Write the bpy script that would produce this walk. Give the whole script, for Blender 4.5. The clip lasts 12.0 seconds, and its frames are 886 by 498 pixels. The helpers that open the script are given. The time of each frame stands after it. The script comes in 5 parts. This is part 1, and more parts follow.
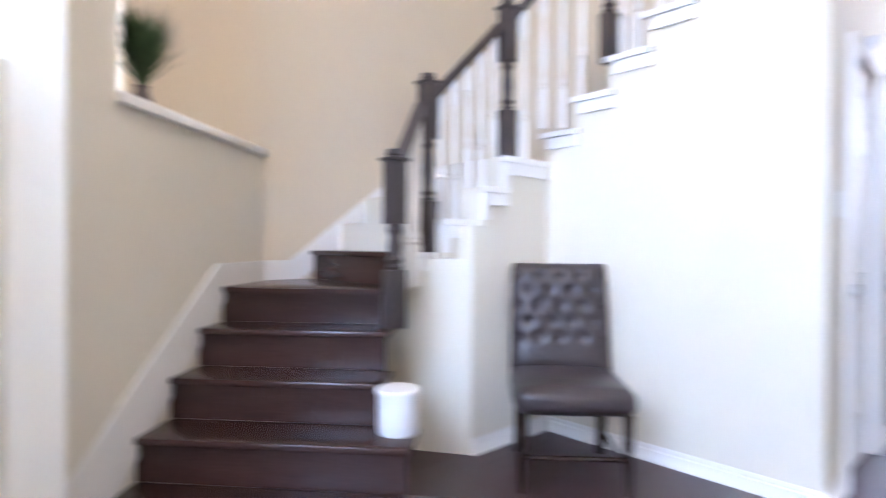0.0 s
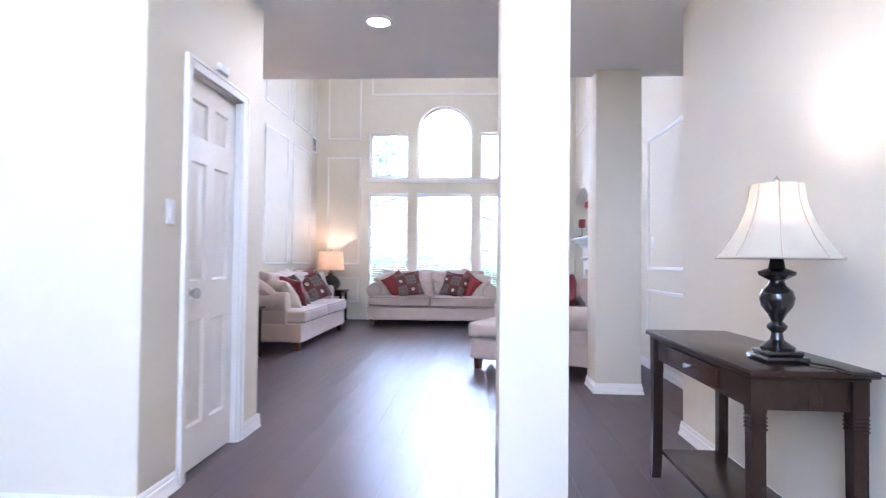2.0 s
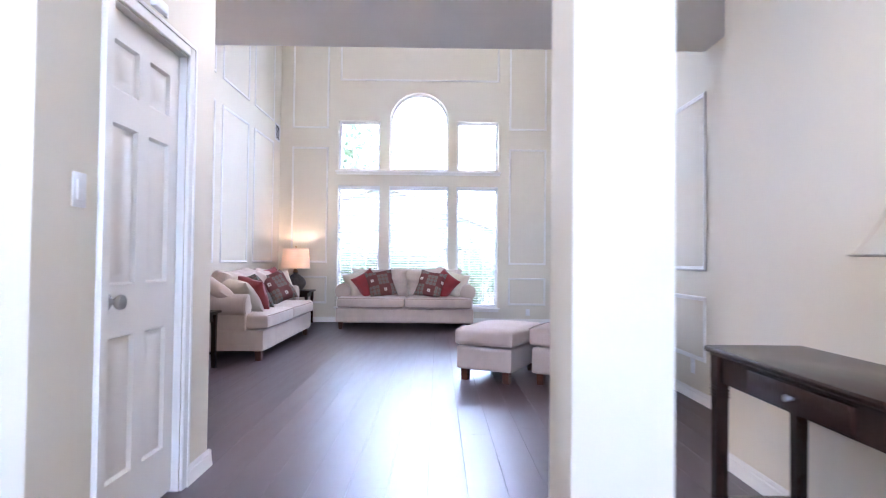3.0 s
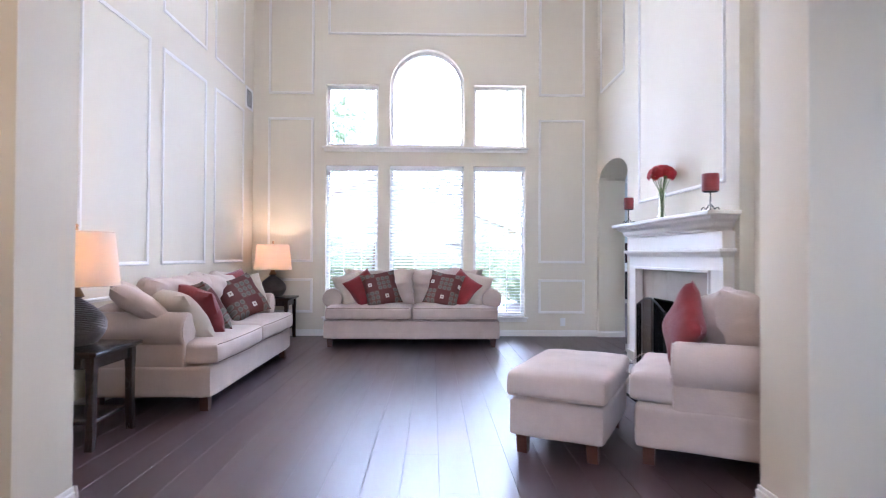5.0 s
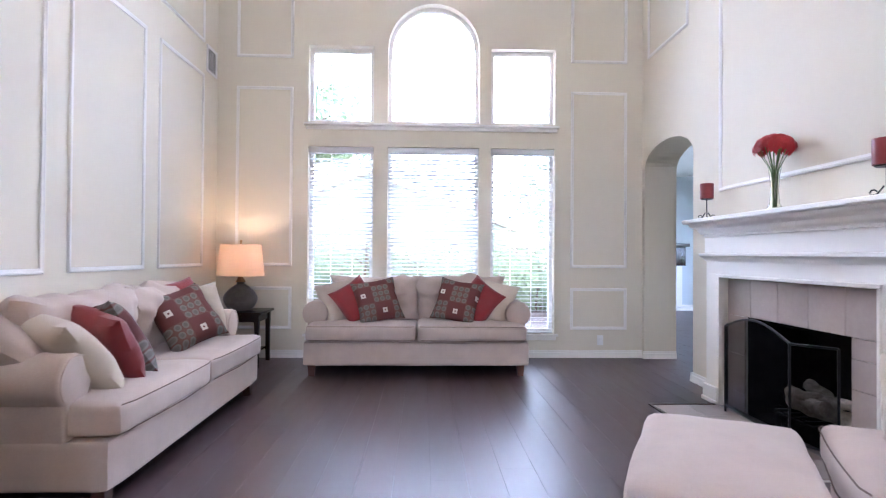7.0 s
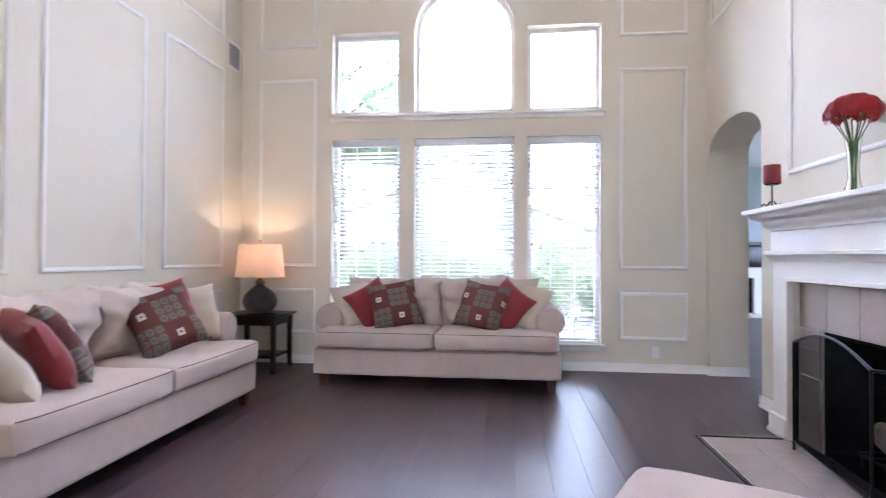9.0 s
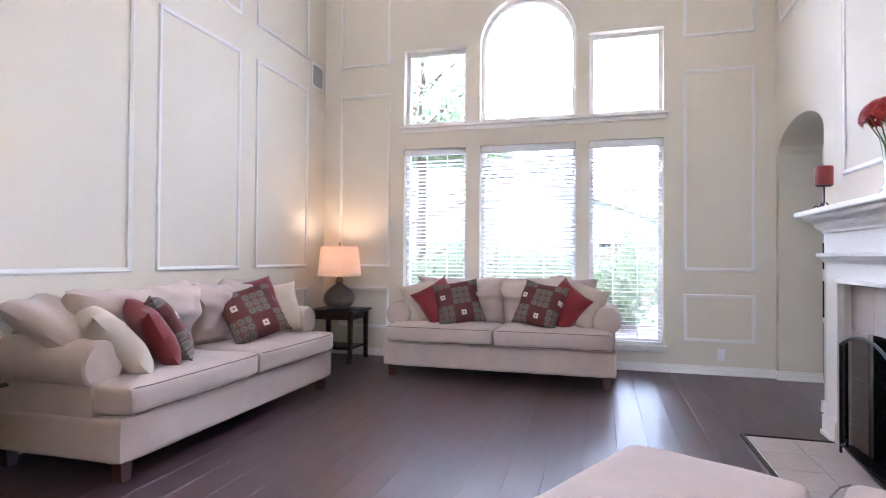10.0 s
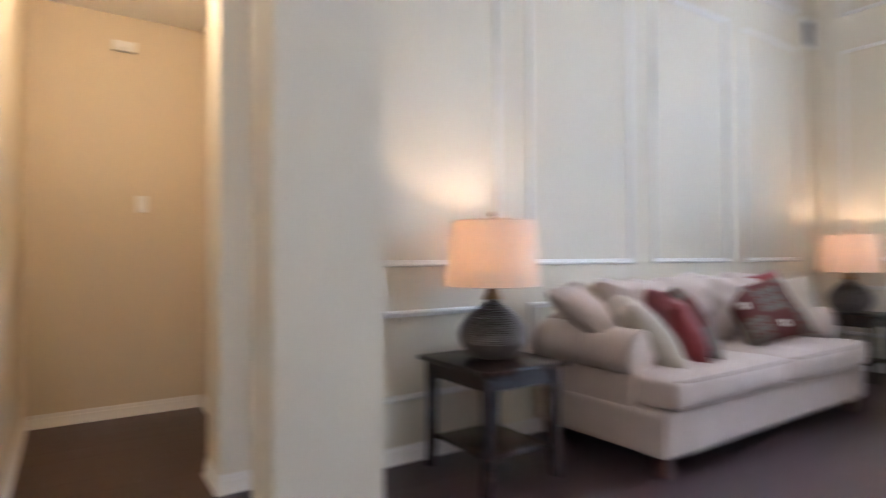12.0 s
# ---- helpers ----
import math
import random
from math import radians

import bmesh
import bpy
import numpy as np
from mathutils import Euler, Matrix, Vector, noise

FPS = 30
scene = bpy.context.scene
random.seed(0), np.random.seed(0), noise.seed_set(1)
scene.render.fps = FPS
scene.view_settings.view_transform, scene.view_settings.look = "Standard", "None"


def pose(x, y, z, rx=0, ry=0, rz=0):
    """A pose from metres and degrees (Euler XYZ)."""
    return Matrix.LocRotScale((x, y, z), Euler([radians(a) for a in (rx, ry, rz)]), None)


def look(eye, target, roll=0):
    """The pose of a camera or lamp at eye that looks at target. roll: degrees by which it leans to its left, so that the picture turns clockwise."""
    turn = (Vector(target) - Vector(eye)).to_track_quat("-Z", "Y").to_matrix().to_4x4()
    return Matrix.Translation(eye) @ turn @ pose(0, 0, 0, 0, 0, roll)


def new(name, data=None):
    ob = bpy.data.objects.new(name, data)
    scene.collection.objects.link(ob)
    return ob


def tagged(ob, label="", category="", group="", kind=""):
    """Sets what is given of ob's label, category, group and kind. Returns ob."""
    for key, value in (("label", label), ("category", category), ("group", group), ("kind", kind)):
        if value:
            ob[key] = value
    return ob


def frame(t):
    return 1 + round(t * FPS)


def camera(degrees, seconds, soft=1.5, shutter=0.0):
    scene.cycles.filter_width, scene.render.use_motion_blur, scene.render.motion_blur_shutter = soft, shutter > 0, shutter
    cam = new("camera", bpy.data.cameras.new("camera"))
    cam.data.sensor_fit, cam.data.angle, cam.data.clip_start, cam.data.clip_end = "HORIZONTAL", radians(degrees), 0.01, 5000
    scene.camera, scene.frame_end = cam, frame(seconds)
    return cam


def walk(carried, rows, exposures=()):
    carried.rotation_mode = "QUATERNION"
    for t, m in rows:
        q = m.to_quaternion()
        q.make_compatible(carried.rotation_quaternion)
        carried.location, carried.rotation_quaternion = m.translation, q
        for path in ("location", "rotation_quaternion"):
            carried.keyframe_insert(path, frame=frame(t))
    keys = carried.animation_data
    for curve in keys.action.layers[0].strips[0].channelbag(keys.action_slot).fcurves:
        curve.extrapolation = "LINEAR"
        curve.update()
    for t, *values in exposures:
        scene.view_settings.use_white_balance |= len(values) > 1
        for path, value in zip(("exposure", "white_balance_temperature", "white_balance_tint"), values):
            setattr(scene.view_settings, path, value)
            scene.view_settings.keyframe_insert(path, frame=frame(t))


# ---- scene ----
cam = camera(76.5, 12.0, 1.1, 0.6)
PATH = [
    (0, (-0.157, 0.343, 1.123), (1.191, 1.82, 1.107), 0.3),
    (0.5, (-0.125, -0.001, 1.043), (1.643, 0.933, 1.081), 0.9),
    (1, (-0.033, -0.228, 1.056), (1.9, 0.285, 1.101), 0.7),
    (1.5, (0.108, -0.386, 1.071), (2.09, -0.123, 1.119), 0.6),
    (2, (0.3, -0.413, 1.088), (2.296, -0.302, 1.136), 0.6),
    (2.5, (0.602, -0.309, 1.091), (2.602, -0.304, 1.136), 0.8),
    (2.7, (0.729, -0.261, 1.087), (2.728, -0.27, 1.132), 0.8),
    (4.3, (2.261, -0.018, 1.115), (4.26, -0.049, 1.141), 0.1),
    (4.5, (2.456, -0.002, 1.125), (4.456, -0.036, 1.145), 0.3),
    (5, (2.894, 0.068, 1.129), (4.893, 0.031, 1.153), 0.3),
    (5.5, (3.304, 0.129, 1.136), (5.304, 0.085, 1.161), 0.3),
    (6, (3.697, 0.189, 1.152), (5.696, 0.134, 1.175), 0.3),
    (6.5, (4.079, 0.237, 1.143), (6.078, 0.178, 1.168), 0.3),
    (7, (4.406, 0.267, 1.161), (6.405, 0.196, 1.185), 0.4),
    (7.2, (4.511, 0.255, 1.164), (6.51, 0.177, 1.192), 0.5),
    (8.8, (5.018, -0.22, 1.148), (7.013, -0.084, 1.176), 0.3),
    (9, (4.973, -0.318, 1.145), (6.959, -0.085, 1.174), 0.3),
    (9.5, (4.798, -0.518, 1.138), (6.75, -0.084, 1.167), 0.4),
    (10, (4.687, -0.647, 1.15), (6.611, -0.1, 1.18), 0.4),
    (10.5, (4.606, -0.729, 1.168), (6.512, -0.123, 1.195), 0.4),
    (11, (4.583, -0.732, 1.16), (6.448, -0.012, 1.188), 0.5),
    (11.5, (4.616, -0.548, 1.099), (6.212, 0.657, 1.127), -0.1),
    (12, (4.584, 0.001, 1.083), (5.69, 1.667, 1.111), -0.2),
]
walk(cam, [(t, look(eye, target, roll)) for t, eye, target, roll in PATH],
     [(0.0, 2.0, 5300, 24), (1.0, 1.99, 5250, 25), (2.5, 2.0, 5250, 25), (4.5, 1.84, 5400, 25), (7.0, 1.74, 5550, 25), (9.0, 1.70, 5650, 25), (10.5, 1.68, 5700, 25), (11.2, 1.66, 5750, 22), (11.6, 1.52, 5750, 20), (12.0, 1.37, 5650, 18)])

# ---- light ----
world = bpy.data.worlds.new("sky")
scene.world = world
world.use_nodes = True
wn = world.node_tree
sky = wn.nodes.new("ShaderNodeTexSky")
sky.sky_type, sky.sun_disc = "NISHITA", False
sky.sun_elevation, sky.sun_rotation = radians(48), radians(120)
wn.links.new(sky.outputs[0], wn.nodes["Background"].inputs[0])
wn.nodes["Background"].inputs[1].default_value = 0.15


def lamp(name, kind, place, target, power, colour=(1, 1, 1), size=1.0, size_y=None, spread=180):
    data = bpy.data.lights.new(name, kind)
    data.energy, data.color = power, colour
    if kind == "AREA":
        data.shape, data.size, data.size_y = "RECTANGLE", size, size_y or size
        data.spread = radians(spread)
    elif kind == "SUN":
        data.angle = radians(size)
    else:
        data.shadow_soft_size = size
    ob = new(name, data)
    ob.matrix_world = look(place, target)
    return ob


lamp("sun", "SUN", (4, 20, 30), (10, 4, 0), 5.0, (1.0, 0.95, 0.88), 0.6)
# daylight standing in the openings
lamp("skylight_high", "AREA", (10.97, -0.28, 3.25), (5.1, -0.1, 3.6), 16, (0.88, 0.94, 1.0), 1.9, 1.15, spread=130)
# Fill lamp added at the sill, aimed at the ceiling to brighten the walls.
lamp("ceiling_fill", "AREA", (10.92, 0.155, 2.84), (7.6, 0.155, 5.6), 45, (0.92, 0.96, 1.0), 1.0, 0.28, spread=75)
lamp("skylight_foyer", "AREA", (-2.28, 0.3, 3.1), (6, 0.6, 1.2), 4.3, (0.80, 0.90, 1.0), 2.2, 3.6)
lamp("skylight_side_room", "AREA", (14.0, -6.9, 1.5), (13.0, -3.0, 1.3), 20, (0.78, 0.9, 1.0), 3.0, 1.8)
lamp("table_bulb_1", "POINT", (6.39, 2.26, 1.10), (0, 0, 0), 5.0, (1.0, 0.70, 0.42), 0.05)
lamp("table_bulb_2", "POINT", (10.45, 2.2, 1.10), (0, 0, 0), 5.0, (1.0, 0.70, 0.42), 0.05)
lamp("console_bulb", "POINT", (2.385, -1.5, 1.28), (0, 0, 0), 5.5, (1.0, 0.88, 0.70), 0.05)
lamp("hall_bulb", "POINT", (4.75, 3.1, 2.6), (0, 0, 0), 9.5, (1.0, 0.76, 0.45), 0.1)
lamp("ceiling_can", "AREA", (4.11, 0.26, 2.735), (4.11, 0.26, 0), 5, (1.0, 0.92, 0.8), 0.13)
# Unseen warm fill added high in the foyer for the half wall and stairs.
lamp("foyer_fill", "POINT", (0.3, 1.0, 4.3), (0, 0, 0), 38, (1.0, 0.82, 0.60), 0.15)

# ---- materials ----


def mat(name, colour, rough=0.6, metal=0.0, spread=0.08, scale=6.0, fine=60.0, bump=0.05, each=0.0, sheen=0.0, coat=0.0, stretch=(1, 1, 1), spec=0.5):
    m = bpy.data.materials.new(name)
    m.use_nodes = True
    t = m.node_tree
    b = t.nodes["Principled BSDF"]
    b.inputs["Roughness"].default_value, b.inputs["Metallic"].default_value = rough, metal
    b.inputs["Specular IOR Level"].default_value = spec
    b.inputs["Sheen Weight"].default_value, b.inputs["Coat Weight"].default_value = sheen, coat
    co = t.nodes.new("ShaderNodeTexCoord")
    mp = t.nodes.new("ShaderNodeMapping")
    mp.inputs["Scale"].default_value = stretch
    t.links.new(co.outputs["Object"], mp.inputs[0])
    n1, n2 = t.nodes.new("ShaderNodeTexNoise"), t.nodes.new("ShaderNodeTexNoise")
    for n, s, d in ((n1, scale, 3), (n2, fine, 4)):
        n.inputs["Scale"].default_value, n.inputs["Detail"].default_value = s, d
        t.links.new(mp.outputs[0], n.inputs["Vector"])
    mix = t.nodes.new("ShaderNodeMix")
    mix.data_type = "FLOAT"
    mix.inputs[0].default_value = 0.4
    t.links.new(n1.outputs[0], mix.inputs[2])
    t.links.new(n2.outputs[0], mix.inputs[3])
    src = mix.outputs[0]
    if each:
        oi = t.nodes.new("ShaderNodeObjectInfo")
        m2 = t.nodes.new("ShaderNodeMix")
        m2.data_type = "FLOAT"
        m2.inputs[0].default_value = each
        t.links.new(src, m2.inputs[2])
        t.links.new(oi.outputs["Random"], m2.inputs[3])
        src = m2.outputs[0]
    ramp = t.nodes.new("ShaderNodeValToRGB")
    lo, hi = [max(0, c * (1 - spread)) for c in colour], [min(1, c * (1 + spread)) for c in colour]
    ramp.color_ramp.elements[0].position, ramp.color_ramp.elements[1].position = 0.3, 0.7
    ramp.color_ramp.elements[0].color, ramp.color_ramp.elements[1].color = (*lo, 1), (*hi, 1)
    t.links.new(src, ramp.inputs[0])
    t.links.new(ramp.outputs[0], b.inputs["Base Color"])
    rr = t.nodes.new("ShaderNodeMapRange")
    rr.inputs[3].default_value, rr.inputs[4].default_value = max(0.02, rough * 0.85), min(1, rough * 1.15)
    t.links.new(n1.outputs[0], rr.inputs[0])
    t.links.new(rr.outputs[0], b.inputs["Roughness"])
    if bump:
        bp = t.nodes.new("ShaderNodeBump")
        bp.inputs["Strength"].default_value, bp.inputs["Distance"].default_value = bump, 0.01
        t.links.new(n2.outputs[0], bp.inputs["Height"])
        t.links.new(bp.outputs[0], b.inputs["Normal"])
    return m


def glow(name, colour, strength):
    m = bpy.data.materials.new(name)
    m.use_nodes = True
    b = m.node_tree.nodes["Principled BSDF"]
    b.inputs["Base Color"].default_value = (*colour, 1)
    b.inputs["Emission Color"].default_value, b.inputs["Emission Strength"].default_value = (*colour, 1), strength
    return m


def shade_cloth(name, colour, through_light):
    m = mat(name, colour, 0.9, spread=0.05, fine=300, bump=0.1)
    b = m.node_tree.nodes["Principled BSDF"]
    tr = m.node_tree.nodes.new("ShaderNodeBsdfTranslucent")
    tr.inputs[0].default_value = (*through_light, 1)
    mx = m.node_tree.nodes.new("ShaderNodeMixShader")
    mx.inputs[0].default_value = 0.42
    out = m.node_tree.nodes["Material Output"]
    m.node_tree.links.new(b.outputs[0], mx.inputs[1])
    m.node_tree.links.new(tr.outputs[0], mx.inputs[2])
    m.node_tree.links.new(mx.outputs[0], out.inputs[0])
    return m


def glass_mat(name, colour=(1, 1, 1), rough=0.0):
    m = bpy.data.materials.new(name)
    m.use_nodes = True
    b = m.node_tree.nodes["Principled BSDF"]
    b.inputs["Base Color"].default_value = (*colour, 1)
    b.inputs["Transmission Weight"].default_value, b.inputs["Roughness"].default_value, b.inputs["IOR"].default_value = 1, rough, 1.45
    return m


PAINT = mat("beige_wall_paint", (0.72, 0.658, 0.535), 0.75, spread=0.025, scale=1.2, fine=220, bump=0.06)
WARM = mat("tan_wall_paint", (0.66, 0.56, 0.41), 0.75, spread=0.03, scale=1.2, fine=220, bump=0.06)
BLUE = mat("pale_blue_paint", (0.58, 0.62, 0.64), 0.75, spread=0.03, scale=1.2, fine=220, bump=0.05)
CEIL = mat("ceiling_paint", (0.88, 0.87, 0.86), 0.9, spread=0.03, scale=2, fine=160, bump=0.12)
TRIM = mat("white_trim_paint", (0.82, 0.79, 0.74), 0.4, spread=0.02, scale=3, fine=120, bump=0.02)
PLANK = mat("dark_wood_plank", (0.040, 0.016, 0.017), 0.40, spread=0.35, scale=1.6, fine=14, bump=0.015, each=0.12, stretch=(1, 9, 1), spec=1.0)
STEPW = mat("dark_stair_wood", (0.042, 0.020, 0.016), 0.25, spread=0.25, scale=3, fine=20, bump=0.02, stretch=(1, 1, 6), spec=0.4)
GAP = mat("floor_joint", (0.03, 0.02, 0.018), 0.8)
DARK = mat("espresso_wood", (0.022, 0.010, 0.007), 0.25, spread=0.2, scale=5, fine=40, bump=0.01, stretch=(1, 6, 1), spec=0.4)
RAIL = mat("dark_rail_wood", (0.05, 0.038, 0.034), 0.35, spread=0.35, scale=4, fine=40, bump=0.03)
LEGW = mat("red_brown_leg_wood", (0.085, 0.03, 0.018), 0.35, spread=0.35, scale=10, fine=50, bump=0.03)
SOFA = mat("cream_microsuede", (0.485, 0.385, 0.325), 0.92, spread=0.10, scale=7, fine=180, bump=0.14, sheen=0.2)
PIPE = mat("brown_piping", (0.17, 0.12, 0.10), 0.8)
CREAM = mat("cream_pillow_cloth", (0.50, 0.42, 0.33), 0.9, spread=0.07, scale=9, fine=220, bump=0.15, sheen=0.2)
RED = mat("dark_red_cloth", (0.20, 0.014, 0.016), 0.85, spread=0.2, scale=9, fine=240, bump=0.2, sheen=0.25)
BRONZE = mat("ribbed_bronze_resin", (0.13, 0.105, 0.095), 0.38, 0.2, spread=0.35, scale=12, fine=80, bump=0.1)
TANNECK = mat("tan_lamp_neck", (0.45, 0.27, 0.13), 0.5, spread=0.2)
BLACK = mat("black_iron", (0.012, 0.012, 0.013), 0.4, 0.6, spread=0.3, fine=90)
GLOSSBLK = mat("black_lamp_lacquer", (0.014, 0.012, 0.012), 0.15, spread=0.3, coat=0.5)
NICKEL = mat("satin_nickel", (0.45, 0.44, 0.42), 0.28, 1.0, spread=0.08)
SHADE = shade_cloth("peach_shade_linen", (0.80, 0.70, 0.60), (0.62, 0.50, 0.40))
BELL = shade_cloth("ivory_bell_shade", (0.74, 0.68, 0.56), (0.26, 0.235, 0.18))
LEATHER = mat("dark_brown_leather", (0.045, 0.033, 0.032), 0.33, spread=0.35, scale=9, fine=70, bump=0.15)
TILE = mat("taupe_tile", (0.42, 0.35, 0.315), 0.14, spread=0.08, scale=5, fine=40, bump=0.0, each=0.25)
GROUT = mat("pale_grout", (0.62, 0.58, 0.53), 0.9)
SOOT_AND_SHADE = mat("soot_and_shade_black", (0.012, 0.011, 0.011), 0.9, spread=0.4, scale=9, bump=0.3, spec=0.05)
LOG = mat("ceramic_log", (0.5, 0.43, 0.36), 0.9, spread=0.6, scale=14, fine=60, bump=0.8)
WAX = mat("red_candle_wax", (0.20, 0.014, 0.016), 0.45, spread=0.15, scale=8, bump=0.05)
PETAL = mat("red_petal", (0.42, 0.018, 0.02), 0.6, spread=0.3, each=0.3)
STEM = mat("green_stem", (0.10, 0.17, 0.05), 0.6, spread=0.2)
LEAF = mat("dark_leaf", (0.035, 0.07, 0.02), 0.5, spread=0.5, scale=20)
PLASTIC = mat("white_plastic", (0.80, 0.79, 0.77), 0.35, spread=0.02)
GLASS = glass_mat("clear_glass")
BLIND = shade_cloth("white_blind_slat", (0.84, 0.83, 0.81), (0.78, 0.77, 0.74))
GRASS = mat("lawn", (0.09, 0.13, 0.04), 0.9, spread=0.4, scale=3, fine=40, bump=0.4)
HEDGE = shade_cloth("outdoor_leaf", (0.15, 0.19, 0.11), (0.52, 0.62, 0.40))
BARK = mat("bark", (0.14, 0.10, 0.07), 0.9, spread=0.3)
FENCE = mat("weathered_fence", (0.34, 0.27, 0.21), 0.85, spread=0.25, each=0.3)
PATIO = mat("pale_concrete", (0.48, 0.46, 0.43), 0.9, spread=0.12, scale=2, fine=60, bump=0.1)
PICT = mat("picture_print", (0.35, 0.33, 0.30), 0.6, spread=0.5, scale=4)


def pattern_cloth():
    """Brown cloth in blocks of brown and dark red, woven with small grey rounds and a few ivory squares."""
    m = mat("patterned_brown_cloth", (0.13, 0.058, 0.044), 0.88, spread=0.15, fine=240, bump=0.2)
    t = m.node_tree
    b = t.nodes["Principled BSDF"]
    ground = b.inputs["Base Color"].links[0].from_socket
    co = t.nodes.new("ShaderNodeTexCoord")

    def cells(scale):
        mp = t.nodes.new("ShaderNodeMapping")
        mp.inputs["Scale"].default_value = (scale, scale, 0)
        mp.inputs["Location"].default_value = (0.32, 0.24, 0)
        t.links.new(co.outputs["Object"], mp.inputs[0])
        out = []
        for op in ("FRACTION", "FLOOR"):
            n = t.nodes.new("ShaderNodeVectorMath")
            n.operation = op
            t.links.new(mp.outputs[0], n.inputs[0])
            out.append(n.outputs[0])
        return out

    def sums(op, a, other):
        n = t.nodes.new("ShaderNodeMath")
        n.operation = op
        for k, v in enumerate((a, other)):
            if isinstance(v, (int, float)):
                n.inputs[k].default_value = v
            else:
                t.links.new(v, n.inputs[k])
        return n.outputs[0]

    def square(frac, half):
        sp = t.nodes.new("ShaderNodeSeparateXYZ")
        t.links.new(frac, sp.inputs[0])
        inside = [sums("LESS_THAN", sums("ABSOLUTE", sums("SUBTRACT", sp.outputs[k], 0.5), 0), half) for k in (0, 1)]
        return sums("MULTIPLY", *inside)

    def tint(*c):
        n = t.nodes.new("ShaderNodeRGB")
        n.outputs[0].default_value = (*c, 1)
        return n.outputs[0]

    def blend(fac, a, c):
        n = t.nodes.new("ShaderNodeMix")
        n.data_type = "RGBA"
        t.links.new(fac, n.inputs[0])
        t.links.new(a, n.inputs[6])
        t.links.new(c, n.inputs[7])
        return n.outputs[2]

    def near(frac, radius):
        s = t.nodes.new("ShaderNodeVectorMath")
        s.operation = "SUBTRACT"
        s.inputs[1].default_value = (0.5, 0.5, 0)
        t.links.new(frac, s.inputs[0])
        ln = t.nodes.new("ShaderNodeVectorMath")
        ln.operation = "LENGTH"
        t.links.new(s.outputs[0], ln.inputs[0])
        lt = t.nodes.new("ShaderNodeMath")
        lt.operation = "LESS_THAN"
        lt.inputs[1].default_value = radius
        t.links.new(ln.outputs["Value"], lt.inputs[0])
        return lt.outputs[0]

    frac, whole = cells(5.6)
    sp = t.nodes.new("ShaderNodeSeparateXYZ")
    t.links.new(whole, sp.inputs[0])
    odd = sums("FLOORED_MODULO", sums("ADD", sp.outputs[0], sp.outputs[1]), 2)
    third = t.nodes.new("ShaderNodeVectorMath")
    third.operation = "SCALE"
    third.inputs["Scale"].default_value = 3.0
    t.links.new(frac, third.inputs[0])
    fine = t.nodes.new("ShaderNodeVectorMath")
    fine.operation = "FRACTION"
    t.links.new(third.outputs[0], fine.inputs[0])
    rounds = blend(near(fine.outputs[0], 0.42), ground, tint(0.155, 0.14, 0.115))
    rounds = blend(near(fine.outputs[0], 0.24), rounds, tint(0.115, 0.10, 0.08))
    patch = blend(square(frac, 0.13), tint(0.105, 0.026, 0.022), tint(0.60, 0.56, 0.49))
    patch = blend(near(frac, 0.045), patch, tint(0.15, 0.06, 0.05))
    t.links.new(blend(odd, rounds, patch), b.inputs["Base Color"])
    return m


PATTERN = pattern_cloth()

# ---- mesh helpers ----


def box(bm, x0, x1, y0, y1, z0, z1):
    v = [bm.verts.new((x, y, z)) for x in (x0, x1) for y in (y0, y1) for z in (z0, z1)]
    for f in ((0, 1, 3, 2), (4, 6, 7, 5), (0, 4, 5, 1), (2, 3, 7, 6), (0, 2, 6, 4), (1, 5, 7, 3)):
        bm.faces.new([v[i] for i in f])
    return bm


def bevel(bm, w, seg=2):
    bmesh.ops.bevel(bm, geom=bm.edges[:], offset=w, segments=seg, profile=0.5, affect="EDGES")
    return bm


def block(x0, x1, y0, y1, z0, z1, w=0.0, seg=2):
    bm = box(bmesh.new(), x0, x1, y0, y1, z0, z1)
    return bevel(bm, w, seg) if w else bm


def lathe(profile, seg=32, x=0.0, y=0.0, flute=0.0, lobes=0):
    bm = bmesh.new()
    rings = []
    for r, z in profile:
        ring = []
        for k in range(seg):
            a = 2 * math.pi * k / seg
            q = r * (1 + flute * math.cos(lobes * a)) if lobes else r
            ring.append(bm.verts.new((x + q * math.cos(a), y + q * math.sin(a), z)))
        rings.append(ring)
    for a, b in zip(rings, rings[1:]):
        for k in range(seg):
            bm.faces.new((a[k], a[(k + 1) % seg], b[(k + 1) % seg], b[k]))
    if profile[0][0] > 0.0005:
        bm.faces.new(rings[0][::-1])
    if profile[-1][0] > 0.0005:
        bm.faces.new(rings[-1])
    return bm


def prism(points, a, b, axis="x"):
    """A closed outline of (u, v) drawn out from a to b along an axis: x gives (y, z), y gives (x, z), z gives (x, y)."""
    bm = bmesh.new()
    put = {"x": lambda s, u, v: (s, u, v), "y": lambda s, u, v: (u, s, v), "z": lambda s, u, v: (u, v, s)}[axis]
    r0 = [bm.verts.new(put(a, u, v)) for u, v in points]
    r1 = [bm.verts.new(put(b, u, v)) for u, v in points]
    n = len(points)
    for k in range(n):
        bm.faces.new((r0[k], r0[(k + 1) % n], r1[(k + 1) % n], r1[k]))
    bm.faces.new(r0[::-1])
    bm.faces.new(r1)
    bmesh.ops.recalc_face_normals(bm, faces=bm.faces[:])
    return bm


